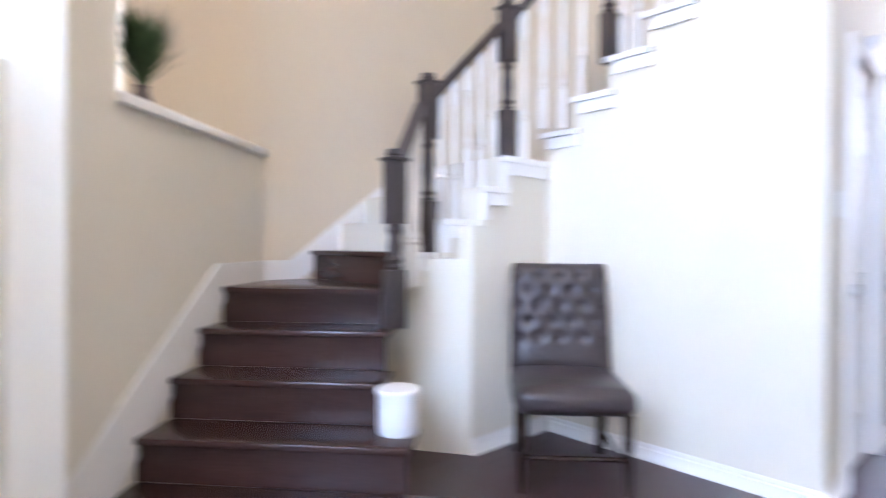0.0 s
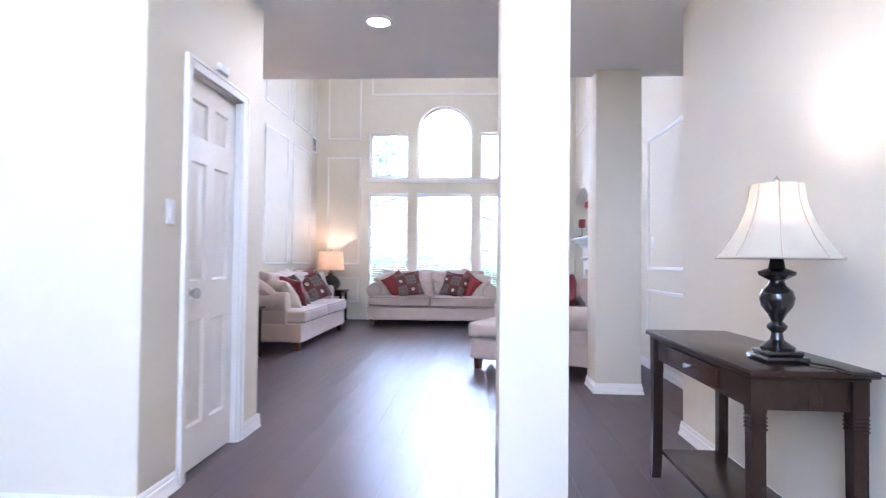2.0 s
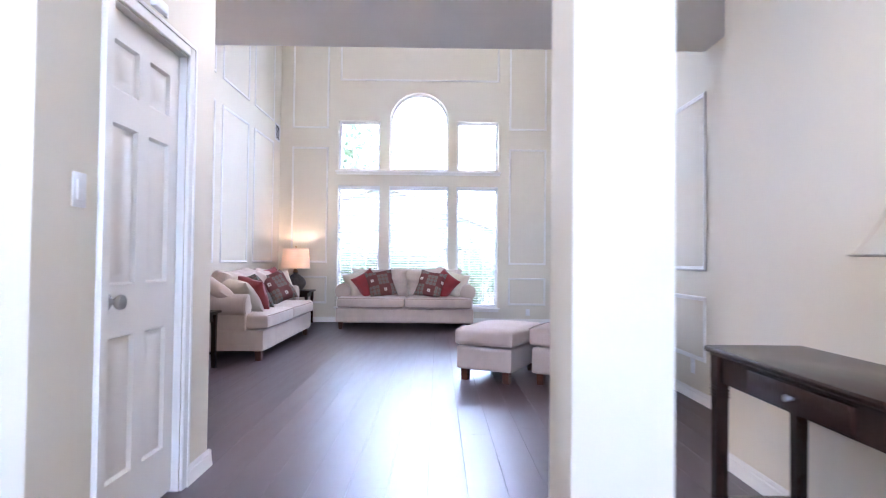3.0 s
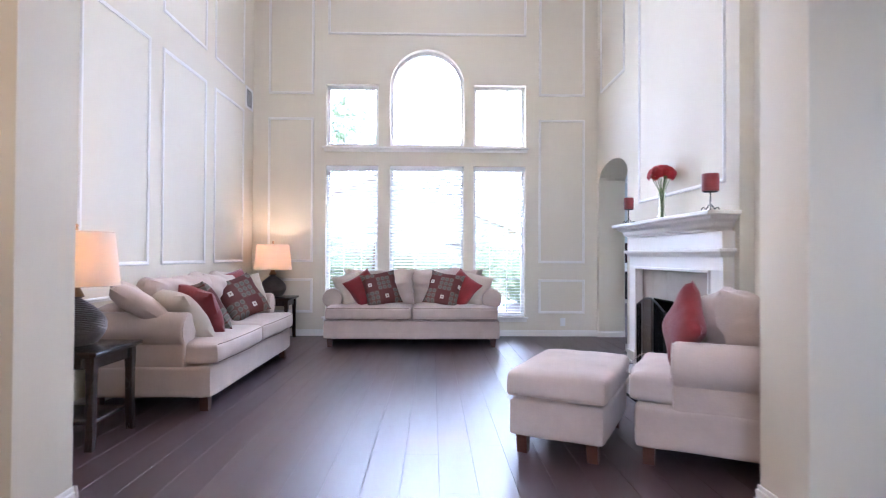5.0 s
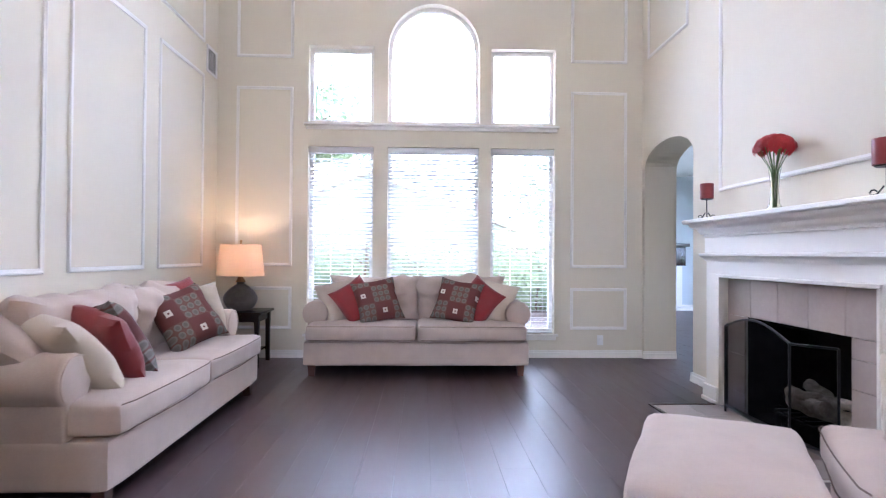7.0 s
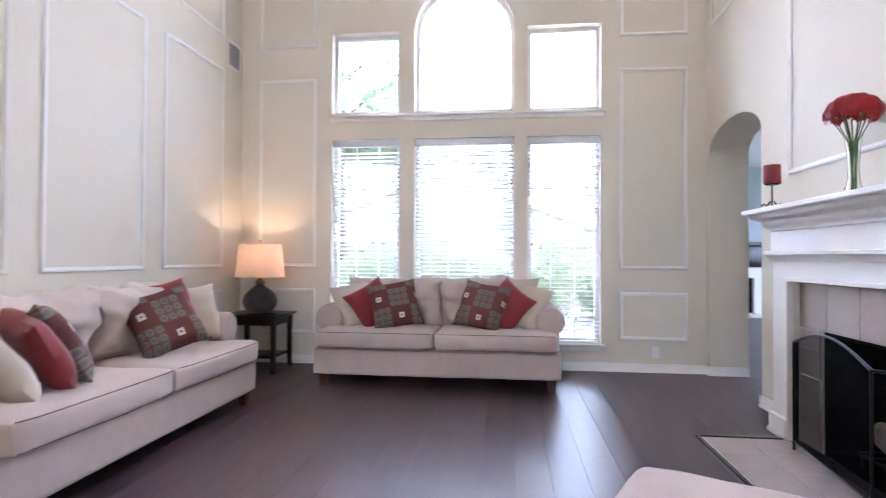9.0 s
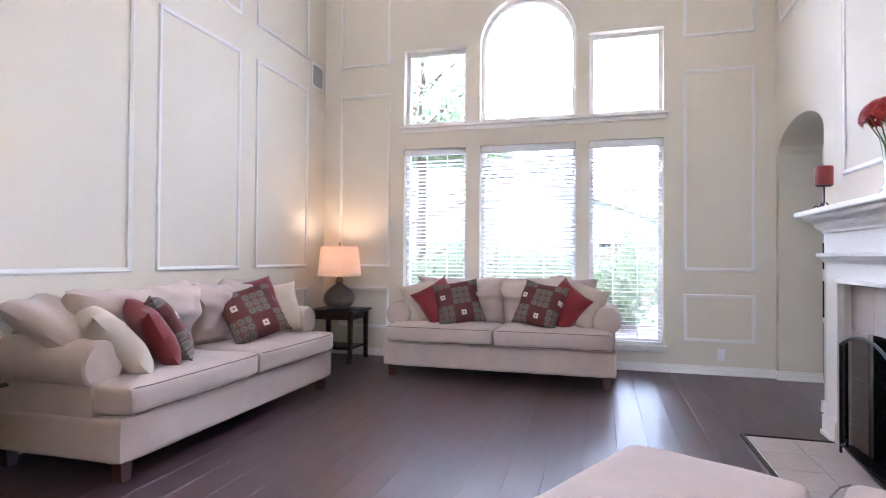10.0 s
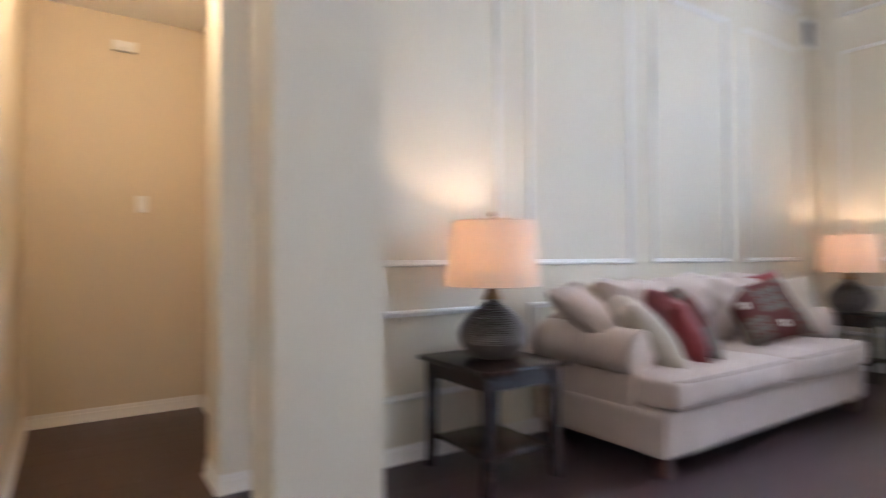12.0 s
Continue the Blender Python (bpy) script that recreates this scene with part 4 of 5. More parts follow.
def table_lamp(m, label):
    l = thing("table_lamp", m, label, "lamp", "matching table lamps")
    prof, n = [(0.0, 0.0), (0.085, 0.0), (0.09, 0.012)], 26
    for k in range(n + 1):
        z = 0.015 + 0.27 * k / n
        r = 0.092 + 0.082 * math.sin(math.pi * min(1, (k / n) * 0.92 + 0.12)) - 0.060 * (k / n) ** 3
        prof += [(r, z), (r + 0.0045, z + 0.005)]
    part("body", lathe(prof + [(0.05, 0.298)], 40), BRONZE, l, "dark bronze ribbed jar")
    part("neck", lathe([(0.05, 0.298), (0.042, 0.315), (0.028, 0.345), (0.018, 0.365), (0.02, 0.372), (0.008, 0.378), (0.008, 0.44), (0.02, 0.442), (0.02, 0.48), (0.0, 0.482)], 24), TANNECK, l)
    sh = part("shade", lathe([(0.243, 0.365), (0.208, 0.695), (0.206, 0.695), (0.241, 0.365)], 48), SHADE, l, "peach linen drum shade, lit")
    for r, z in ((0.243, 0.366), (0.208, 0.694)):
        part("rim", tube([(r * math.cos(2 * math.pi * k / 40), r * math.sin(2 * math.pi * k / 40), z) for k in range(41)], 0.003, 5), SHADE, sh)
    part("harp", merged(tube([(0, y, z) for y, z in ((-0.02, 0.44), (-0.06, 0.52), (-0.06, 0.62), (-0.02, 0.70), (0, 0.705))], 0.0025, 6), tube([(0, -y, z) for y, z in ((-0.02, 0.44), (-0.06, 0.52), (-0.06, 0.62), (-0.02, 0.70), (0, 0.705))], 0.0025, 6)), NICKEL, l)
    part("spider", merged(tube([(-0.206, 0, 0.692), (0, 0, 0.70), (0.206, 0, 0.692)], 0.002, 5), tube([(0, -0.206, 0.692), (0, 0, 0.70), (0, 0.206, 0.692)], 0.002, 5)), NICKEL, l)
    part("finial", lathe([(0.0, 0.703), (0.012, 0.703), (0.014, 0.712), (0.007, 0.718), (0.015, 0.730), (0.008, 0.744), (0.0, 0.746)], 16), TANNECK, l)
    return l


end_table(pose(6.37, 2.255, 0), "espresso wooden end table beside the sofa arm")
end_table(pose(10.45, 2.2, 0), "espresso wooden end table in the room corner")
table_lamp(pose(6.39, 2.26, 0.57), "lit table lamp with ribbed bronze jar and peach shade")
table_lamp(pose(10.45, 2.2, 0.57), "lit table lamp with ribbed bronze jar in the corner")

# ---- console table and its lamp ----
c = thing("console_table", pose(2.745, -1.515, 0), "dark espresso console table with one drawer and a low shelf", "console table")
part("tabletop", merged(block(-0.56, 0.56, -0.21, 0.205, 0.725, 0.75, 0.008), block(-0.54, 0.54, -0.19, 0.19, 0.712, 0.7245, 0.004)), DARK, c)
part("back_apron", block(-0.49, 0.49, -0.175, -0.157, 0.61, 0.7115), DARK, c)
fa = part("front_apron", block(-0.49, 0.49, 0.157, 0.175, 0.61, 0.7115), DARK, c)
dr = part("drawer", block(-0.26, 0.26, 0.1755, 0.186, 0.622, 0.702, 0.003), DARK, c)
part("knob", lathe([(0.006, 0.0), (0.006, 0.012), (0.013, 0.018), (0.011, 0.026), (0, 0.028)], 16), NICKEL, dr, "small nickel drawer knob", pose(0.0, 0.186, 0.662, -90, 0, 0))
for sx in (-1, 1):
    part("side_apron", block(sx * 0.505 - 0.009, sx * 0.505 + 0.009, -0.145, 0.145, 0.61, 0.7115), DARK, c)
    for sy in (-1, 1):
        leg = [block(-0.026, 0.026, -0.026, 0.026, 0.60, 0.7118), prism([(-0.024, 0.60), (0.024, 0.60), (0.022, 0.16), (0.034, 0.0), (0.006, 0.0), (-0.016, 0.14)], -0.024, 0.024, "y")]
        for k in range(4):
            leg.append(block(-0.028, 0.028, -0.028, 0.028, 0.545 + k * 0.013, 0.553 + k * 0.013, 0.003))
        part("leg", merged(*leg), DARK, c, m=pose(sx * 0.505, sy * 0.162, 0, 0, 0, 0 if sx > 0 else 180))
part("shelf", block(-0.49, 0.49, -0.15, 0.15, 0.135, 0.155, 0.004), DARK, c)

cl = thing("console_lamp", pose(2.385, -1.50, 0.75), "lit lamp with turned black base and ivory bell shade", "lamp")
part("foot", merged(block(-0.075, 0.075, -0.075, 0.075, 0, 0.022, 0.006), block(-0.062, 0.062, -0.062, 0.062, 0.022, 0.04, 0.006)), GLOSSBLK, cl)
part("turned_stem", lathe([(0.055, 0.04), (0.058, 0.05), (0.04, 0.062), (0.022, 0.075), (0.018, 0.10), (0.032, 0.115), (0.034, 0.125), (0.018, 0.14), (0.03, 0.165), (0.052, 0.195), (0.058, 0.225), (0.05, 0.25), (0.03, 0.268), (0.024, 0.285), (0.06, 0.305), (0.062, 0.318), (0.028, 0.33), (0.022, 0.36), (0.04, 0.375), (0.04, 0.385), (0.012, 0.392), (0.012, 0.46), (0, 0.462)], 36), GLOSSBLK, cl)
prof = [(0.20 - 0.113 * (1 - (1 - k / 16) ** 1.9), 0.365 + 0.265 * k / 16) for k in range(17)]
sh = part("shade", lathe(prof + [(r - 0.003, z) for r, z in prof[::-1]], 64, 0, 0, 0.018, 8), BELL, cl, "ivory bell shade with seams, lit")
for k in range(8):
    a = 2 * math.pi * (k + 0.5) / 8
    part("seam", tube([((r * 0.985) * math.cos(a), (r * 0.985) * math.sin(a), z) for r, z in prof], 0.003, 5), CREAM, sh)
part("trim_ring", tube([(0.202 * (1 + 0.018 * math.cos(8 * t)) * math.cos(t), 0.202 * (1 + 0.018 * math.cos(8 * t)) * math.sin(t), 0.366) for t in [2 * math.pi * k / 64 for k in range(65)]], 0.004, 6), BELL, sh)
part("spider", merged(tube([(-0.085, 0, 0.625), (0, 0, 0.625), (0.085, 0, 0.625)], 0.002, 5), tube([(0, 0, 0.46), (0, 0, 0.655)], 0.003, 6)), NICKEL, cl)
part("finial", lathe([(0.0, 0.63), (0.011, 0.632), (0.013, 0.645), (0.006, 0.655), (0, 0.665)], 14), NICKEL, cl)
part("cord", tube([(-0.06, -0.03, 0.012), (-0.16, -0.10, 0.006), (-0.25, -0.10, 0.005), (-0.31, -0.19, 0.006), (-0.32, -0.24, -0.02), (-0.30, -0.245, -0.30), (-0.20, -0.245, -0.48), (-0.24, -0.235, -0.62), (-0.16, -0.235, -0.70)], 0.004, 6), BLACK, cl, "black lamp cord")

# ---- tufted chair ----
ch = thing("tufted_chair", pose(2.14, 1.95, 0, 0, 0, -46), "dark brown leather chair with a button-tufted back", "chair")
part("seat", soft(-0.27, 0.27, -0.26, 0.27, 0.36, 0.48, 0.05, (0.01, 0.012, 0.025), 14, 0.004, 4), LEATHER, ch)
bk = bmesh.new()
N = 44
TUFT = [(i * 0.115 + (0.0575 if j % 2 else 0), 0.20 + j * 0.085) for j in range(5) for i in range(-2, 3) if abs(i * 0.115 + (0.0575 if j % 2 else 0)) < 0.24]


def tuft_depth(x, z):
    d = min(math.hypot(x - a, z - b) for a, b in TUFT)
    return -0.022 * math.exp(-(d / 0.022) ** 2) - 0.006 * math.exp(-(d / 0.05) ** 2)


grid = []
for j in range(N + 1):
    row = []
    for i in range(N + 1):
        u, v = 2 * i / N - 1, j / N
        w = 0.265 - 0.012 * v if v < 0.93 else 0.253 - 0.6 * (v - 0.93) ** 1.5
        x, z = u * w, v * 0.60
        row.append((x, tuft_depth(x, z) * -1 - 0.05 * (1 - abs(u) ** 8) * (1 - abs(2 * v - 1) ** 10), z))
    grid.append(row)
f = [[bk.verts.new(p) for p in row] for row in grid]
r = [[bk.verts.new((p[0], 0.055, p[2])) for p in row] for row in grid]
for j in range(N):
    for i in range(N):
        bk.faces.new((f[j][i], f[j][i + 1], f[j + 1][i + 1], f[j + 1][i]))
for a, b in ((0, 0), (N, 0), (0, 1), (N, 1)):
    for k in range(N):
        q = [(a, k), (a, k + 1)] if b == 0 else [(k, a), (k + 1, a)]
        bk.faces.new([f[q[0][0]][q[0][1]], f[q[1][0]][q[1][1]], r[q[1][0]][q[1][1]], r[q[0][0]][q[0][1]]])
back = part("backrest", bk, LEATHER, ch, "button-tufted leather backrest", pose(0, 0.25, 0.43, -9, 0, 0))
part("back_panel", block(-0.25, 0.25, 0.05, 0.062, 0.004, 0.575, 0.004), LEATHER, back)
btn = mesh_of("button", lathe([(0.0, -0.004), (0.009, -0.003), (0.011, 0.002), (0.0, 0.007)], 10), LEATHER)
for a, b in TUFT:
    o = new("button", btn)
    o.parent = back
    o.matrix_basis = pose(a, -0.024, b, 90, 0, 0)
for sx in (-1, 1):
    part("leg", lathe([(0.012, 0.0), (0.016, 0.03), (0.022, 0.16), (0.016, 0.19), (0.024, 0.21), (0.024, 0.36)], 14), DARK, ch, m=pose(sx * 0.235, -0.215, 0))
    part("leg", prism([(0.21, 0.36), (0.26, 0.36), (0.33, 0.0), (0.295, 0.0)], -0.02, 0.02, "x"), DARK, ch, m=pose(sx * 0.22, 0, 0))
    part("stretcher", tube([(sx * 0.23, -0.21, 0.13), (sx * 0.225, 0.27, 0.13)], 0.011, 8), DARK, ch)
part("stretcher", tube([(-0.235, -0.21, 0.16), (0.235, -0.21, 0.16)], 0.012, 8), DARK, ch)

# ---- white bin on the stairs, plant on the ledge ----
bx, by, bz = diag(0.19, 1.025, 0.36)
b = thing("white_canister", pose(bx, by, 0.36, 0, 0, 42), "white canister with a lid standing on the second step", "canister")
part("body", lathe([(0.0, 0.0), (0.080, 0.0), (0.084, 0.008), (0.086, 0.160), (0.0, 0.161)], 36), PLASTIC, b)
part("lid", lathe([(0.0, 0.1615), (0.091, 0.1615), (0.092, 0.174), (0.087, 0.181), (0.0, 0.183)], 36), PLASTIC, b)
px, py, _ = diag(0.28, -0.14, 0)
pl = thing("potted_plant", pose(px, py, LEDGE + 0.045), "dark green grassy plant in a small dark pot on the ledge", "plant")
part("pot", lathe([(0.0, 0.0), (0.035, 0.0), (0.045, 0.05), (0.028, 0.09), (0.025, 0.11), (0.032, 0.118), (0.0, 0.112)], 20), BRONZE, pl)
rng = random.Random(5)
lf = bmesh.new()
for k in range(330):
    a, out, h = rng.uniform(0, 6.283), rng.uniform(0.02, 0.19), rng.uniform(0.15, 0.38)
    s = Vector((-math.sin(a), math.cos(a), 0)) * 0.006
    pts = [Vector((math.cos(a) * out * q ** 1.6, math.sin(a) * out * q ** 1.6, 0.10 + h * q - 0.08 * out * q * q)) for q in (0, 0.35, 0.7, 1.0)]
    rows = [(lf.verts.new(p - s * wv), lf.verts.new(p + s * wv)) for p, wv in zip(pts, (0.5, 1.2, 1.0, 0.1))]
    for p, q in zip(rows, rows[1:]):
        lf.faces.new((p[0], p[1], q[1], q[0]))
part("leaves", lf, LEAF, pl, "thin upright green blades")

# ---- fireplace ----
YM = -2.16
fp = thing("fireplace", pose(0, 0, 0), "white wooden fireplace mantel with taupe tile surround and dark firebox", "fireplace")
setting("chimney_breast", merged(block(6.93, 7.48, YR + 0.001, YM, 0, H2), block(8.52, 9.05, YR + 0.001, YM, 0, H2), block(7.48, 8.52, YR + 0.001, YM, 0.72, H2)), PAINT, "beige chimney breast rising over the mantel", "wall")
molding("x", YM, 1, 7.12, 8.92, 1.70, 5.2)


def returned(profile, x0, x1):
    """A molding that turns its corners at both ends: (depth, z) steps from the breast, over the board from x0 to x1."""
    bm = bmesh.new()
    base = YM + 0.001
    rings = []
    for d, z in profile:
        e = d - 0.085
        rings.append([bm.verts.new(p) for p in ((x0 - e, base, z), (x0 - e, base + d, z), (x1 + e, base + d, z), (x1 + e, base, z))])
    for p, q in zip(rings, rings[1:]):
        for k in range(4):
            bm.faces.new((p[k], p[(k + 1) % 4], q[(k + 1) % 4], q[k]))
    bm.faces.new(rings[0][::-1])
    bm.faces.new(rings[-1])
    return bm


CROWN = [(0.09, 1.325), (0.118, 1.327), (0.122, 1.343), (0.128, 1.346), (0.140, 1.352), (0.152, 1.368), (0.158, 1.388), (0.172, 1.396), (0.190, 1.404),
         (0.206, 1.418), (0.212, 1.434), (0.240, 1.438), (0.247, 1.446), (0.247, 1.466), (0.241, 1.472)]
part("mantel_shelf", returned(CROWN, 7.062, 8.908), TRIM, fp, "white molded mantel shelf")
part("frieze", block(6.99, 8.98, YM + 0.001, -2.065, 1.195, 1.3245), TRIM, fp)
BAND = [(0.09, 1.13), (0.098, 1.131), (0.104, 1.146), (0.110, 1.152), (0.124, 1.168), (0.132, 1.172), (0.134, 1.19), (0.128, 1.1945)]
part("architrave_molding", returned(BAND, 7.014, 8.956), TRIM, fp)
part("header_board", block(7.0, 8.97, YM + 0.001, -2.075, 1.03, 1.1295), TRIM, fp)
for x0, x1 in ((7.0, 7.19), (8.78, 8.97)):
    q = part("pilaster", block(x0, x1, YM + 0.001, -2.075, 0.0, 1.0295), TRIM, fp)
    part("plinth", bevel(merged(block(x0 - 0.014, x1 + 0.014, YM + 0.002, -2.05, 0.0, 0.13), block(x0 - 0.02, x1 + 0.02, YM + 0.003, -2.04, 0.0, 0.03)), 0.003, 1), TRIM, q)
part("inner_bead", bevel(merged(block(7.1905, 8.7795, -2.10, -2.06, 1.005, 1.0295), block(7.1905, 7.215, -2.10, -2.06, 0.0, 1.0045), block(8.755, 8.7795, -2.10, -2.06, 0.0, 1.0045)), 0.004, 1), TRIM, fp)
part("surround_backing", merged(block(7.216, 7.48, YM + 0.001, YM + 0.014, 0.005, 1.004), block(8.52, 8.754, YM + 0.001, YM + 0.014, 0.005, 1.004), block(7.4805, 8.5195, YM + 0.001, YM + 0.014, 0.72, 1.004)), GROUT, fp)
for i in range(5):
    a = 7.219 + i * 0.3072
    part("tile", block(a, a + 0.3042, YM + 0.0145, YM + 0.024, 0.722, 1.002, 0.002, 1), TILE, fp)
for x0, x1 in ((7.219, 7.478), (8.522, 8.752)):
    for j, (z0, z1) in enumerate(((0.008, 0.14), (0.143, 0.43), (0.433, 0.60), (0.603, 0.719))):
        part("tile", block(x0, x1, YM + 0.0145, YM + 0.024, z0, z1, 0.002, 1), TILE, fp)
fb = bmesh.new()
for q in ((7.48, 7.5, YR - 0.34, YM, 0, 0.72), (8.5, 8.52, YR - 0.34, YM, 0, 0.72), (7.5, 8.5, YR - 0.36, YR - 0.34, 0, 0.72), (7.5, 8.5, YR - 0.34, YM, 0.70, 0.72), (7.5, 8.5, YR - 0.34, YM + 0.01, -0.004, 0.012)):
    box(fb, *q)
part("firebox", fb, SOOT_AND_SHADE, fp, "sooty black firebox")
for i, (x, y, z, l, tn, r) in enumerate(((7.98, -2.36, 0.16, 0.62, 4, 0.055), (8.06, -2.28, 0.22, 0.5, -12, 0.045), (7.88, -2.30, 0.26, 0.38, 22, 0.035), (8.12, -2.40, 0.27, 0.34, -20, 0.04))):
    rg = random.Random(i)
    pts = [(-l / 2 + l * k / 10, 0.01 * rg.uniform(-1, 1), 0.008 * rg.uniform(-1, 1)) for k in range(11)]
    part("log", tube(pts, [r * rg.uniform(0.85, 1.12) for _ in pts], 12), LOG, fp, "pale ceramic gas log", pose(x, y, z, 0, 0, tn))
grate = bmesh.new()
for k in range(7):
    box(grate, 7.68 + k * 0.1, 7.695 + k * 0.1, -2.46, -2.22, 0.085, 0.10)
box(grate, 7.66, 8.32, -2.24, -2.225, 0.07, 0.0845)
for x in (7.68, 8.28):
    box(grate, x, x + 0.015, -2.24, -2.225, 0.012, 0.0695)
part("grate", grate, BLACK, fp)
# hearth of tiles flush with the floor
he = setting("hearth", block(7.26, 8.76, YM + 0.10, -1.54, -0.0075, 0.004), GROUT, "taupe tile hearth set in the wooden floor", "hearth")
for i in range(5):
    for j in range(2):
        part("hearth_tile", block(7.275 + i * 0.295, 7.565 + i * 0.295, -2.05 + j * 0.252, -1.803 + j * 0.252, 0.0042, 0.009, 0.001, 1), TILE, he)
part("edge_strip", merged(block(8.76, 8.785, YM + 0.11, -1.515, -0.004, 0.012, 0.003), block(7.235, 8.76, -1.54, -1.515, -0.004, 0.012, 0.003)), DARK, he)


def mesh_screen_mat():
    m = mat("black_mesh", (0.008, 0.008, 0.008), 0.95, 0.0, spec=0.0)
    t = m.node_tree
    tr = t.nodes.new("ShaderNodeBsdfTransparent")
    mx = t.nodes.new("ShaderNodeMixShader")
    mx.inputs[0].default_value = 0.36
    t.links.new(tr.outputs[0], mx.inputs[1])
    t.links.new(t.nodes["Principled BSDF"].outputs[0], mx.inputs[2])
    t.links.new(mx.outputs[0], t.nodes["Material Output"].inputs[0])
    return m


MESHW = mesh_screen_mat()
fs = thing("fireplace_screen", pose(8.0, -1.95, 0.009), "black folding fireplace screen with three mesh panels", "screen")


def panel(x0, y0, x1, y1, arched):
    L = math.hypot(x1 - x0, y1 - y0)
    ang = math.degrees(math.atan2(y1 - y0, x1 - x0))
    h = 0.64
    top = [(L * k / 12, h + (0.09 * math.sin(math.pi * k / 12) if arched else 0.0)) for k in range(13)]
    p = part("panel_frame", merged(tube([(0, 0, 0), (0, 0, h)], 0.008, 8), tube([(L, 0, 0), (L, 0, h)], 0.008, 8), tube([(a, 0, z) for a, z in top], 0.008, 8), tube([(0, 0, 0.05), (L, 0, 0.05)], 0.007, 6)), BLACK, fs, "", pose(x0, y0, 0, 0, 0, ang))
    part("mesh", prism([(0.004, 0.05), (L - 0.004, 0.05)] + [(min(L - 0.004, max(0.004, a)), z - 0.004) for a, z in top[::-1]], -0.0012, 0.0012, "y"), MESHW, p, "fine black wire mesh")


panel(-0.30, 0.02, 0.56, -0.06, True)
panel(0.56, -0.06, 0.665, -0.13, False)
panel(-0.50, -0.13, -0.30, 0.02, False)

# ---- on the mantel ----
ZM = 1.472


def candle(x, r, h, post):
    k = thing("candle_holder", pose(x, -2.04, ZM), "red pillar candle on a black scrolled iron holder", "candle", "candles on the mantel")
    feet = []
    for a in (0, 120, 240):
        q = radians(a + 35)
        pts = []
        for n in range(13):
            u = n / 12
            rr, zz = 0.012 + 0.055 * u, 0.055 - 0.05 * math.sin(u * math.pi * 0.55)
            if u > 0.6:
                w = (u - 0.6) / 0.4 * 4.4
                rr, zz = 0.056 + 0.016 * math.cos(w - 1.57), 0.022 + 0.016 * math.sin(w - 1.57)
            pts.append((rr * math.cos(q), rr * math.sin(q), zz))
        feet.append(tube(pts, 0.004, 6))
    part("scroll_feet", merged(*feet), BLACK, k)
    part("post", tube([(0, 0, 0.05), (0, 0, post)], 0.005, 8), BLACK, k)
    part("pan", lathe([(0.0, post), (r * 0.8, post), (r * 0.85, post + 0.006), (0, post + 0.007)], 24), BLACK, k)
    c = part("candle", lathe([(0.0, post + 0.0075), (r * 0.98, post + 0.0075), (r, post + 0.02), (r, post + h - 0.006), (r * 0.96, post + h), (r * 0.8, post + h - 0.004), (0, post + h - 0.008)], 36), WAX, k, "dark red pillar candle")
    part("wick", tube([(0, 0, post + h - 0.008), (0.002, 0, post + h + 0.008)], 0.0015, 5), BLACK, c)


candle(7.12, 0.062, 0.14, 0.15)
candle(8.90, 0.052, 0.13, 0.16)
vs = thing("flower_vase", pose(8.0, -2.03, ZM), "slim glass vase with a round bunch of red flowers", "vase")
part("vase", lathe([(0.0, 0.0), (0.045, 0.0), (0.048, 0.008), (0.03, 0.05), (0.024, 0.12), (0.03, 0.22), (0.042, 0.29), (0.040, 0.29), (0.027, 0.22), (0.021, 0.12), (0.026, 0.05), (0.04, 0.014), (0.0, 0.012)], 32), glass_mat("pale_green_glass", (0.93, 0.97, 0.88)), vs, "clear flared glass vase")
rng = random.Random(11)
petal_bm = bmesh.new()
for ring, n, r0, r1, zz in ((0, 14, 0.010, 0.048, 0.0), (1, 12, 0.008, 0.040, 0.008), (2, 9, 0.004, 0.026, 0.014)):
    for k in range(n):
        a = 2 * math.pi * (k + 0.5 * ring) / n
        s = Vector((-math.sin(a), math.cos(a), 0))
        o = Vector((math.cos(a), math.sin(a), 0))
        w = 0.007 - ring * 0.001
        v = [petal_bm.verts.new(p) for p in (o * r0 - s * w * 0.5 + Vector((0, 0, zz)), o * r0 + s * w * 0.5 + Vector((0, 0, zz)), o * r1 * 0.7 + s * w + Vector((0, 0, zz + 0.010)), o * r1 + Vector((0, 0, zz + 0.004)), o * r1 * 0.7 - s * w + Vector((0, 0, zz + 0.010)))]
        petal_bm.faces.new(v)
bloom = mesh_of("bloom", petal_bm, PETAL)
for k in range(26):
    ph = math.acos(1 - 1.05 * (k + 0.5) / 26)
    th = k * 2.39996
    dvec = Vector((math.sin(ph) * math.cos(th), math.sin(ph) * math.sin(th), math.cos(ph) * 0.72))
    p = Vector((0, 0, 0.40)) + dvec * 0.105
    o = new("bloom", bloom)
    o.parent = vs
    o.matrix_basis = Matrix.Translation(p) @ dvec.to_track_quat("Z", "Y").to_matrix().to_4x4() @ pose(0, 0, 0, 0, 0, rng.uniform(0, 90))
    if k % 2 == 0:
        part("stem", tube([(rng.uniform(-0.01, 0.01), rng.uniform(-0.01, 0.01), 0.02), (dvec.x * 0.02, dvec.y * 0.02, 0.26), tuple(p - dvec * 0.006)], 0.0028, 5), STEM, vs)

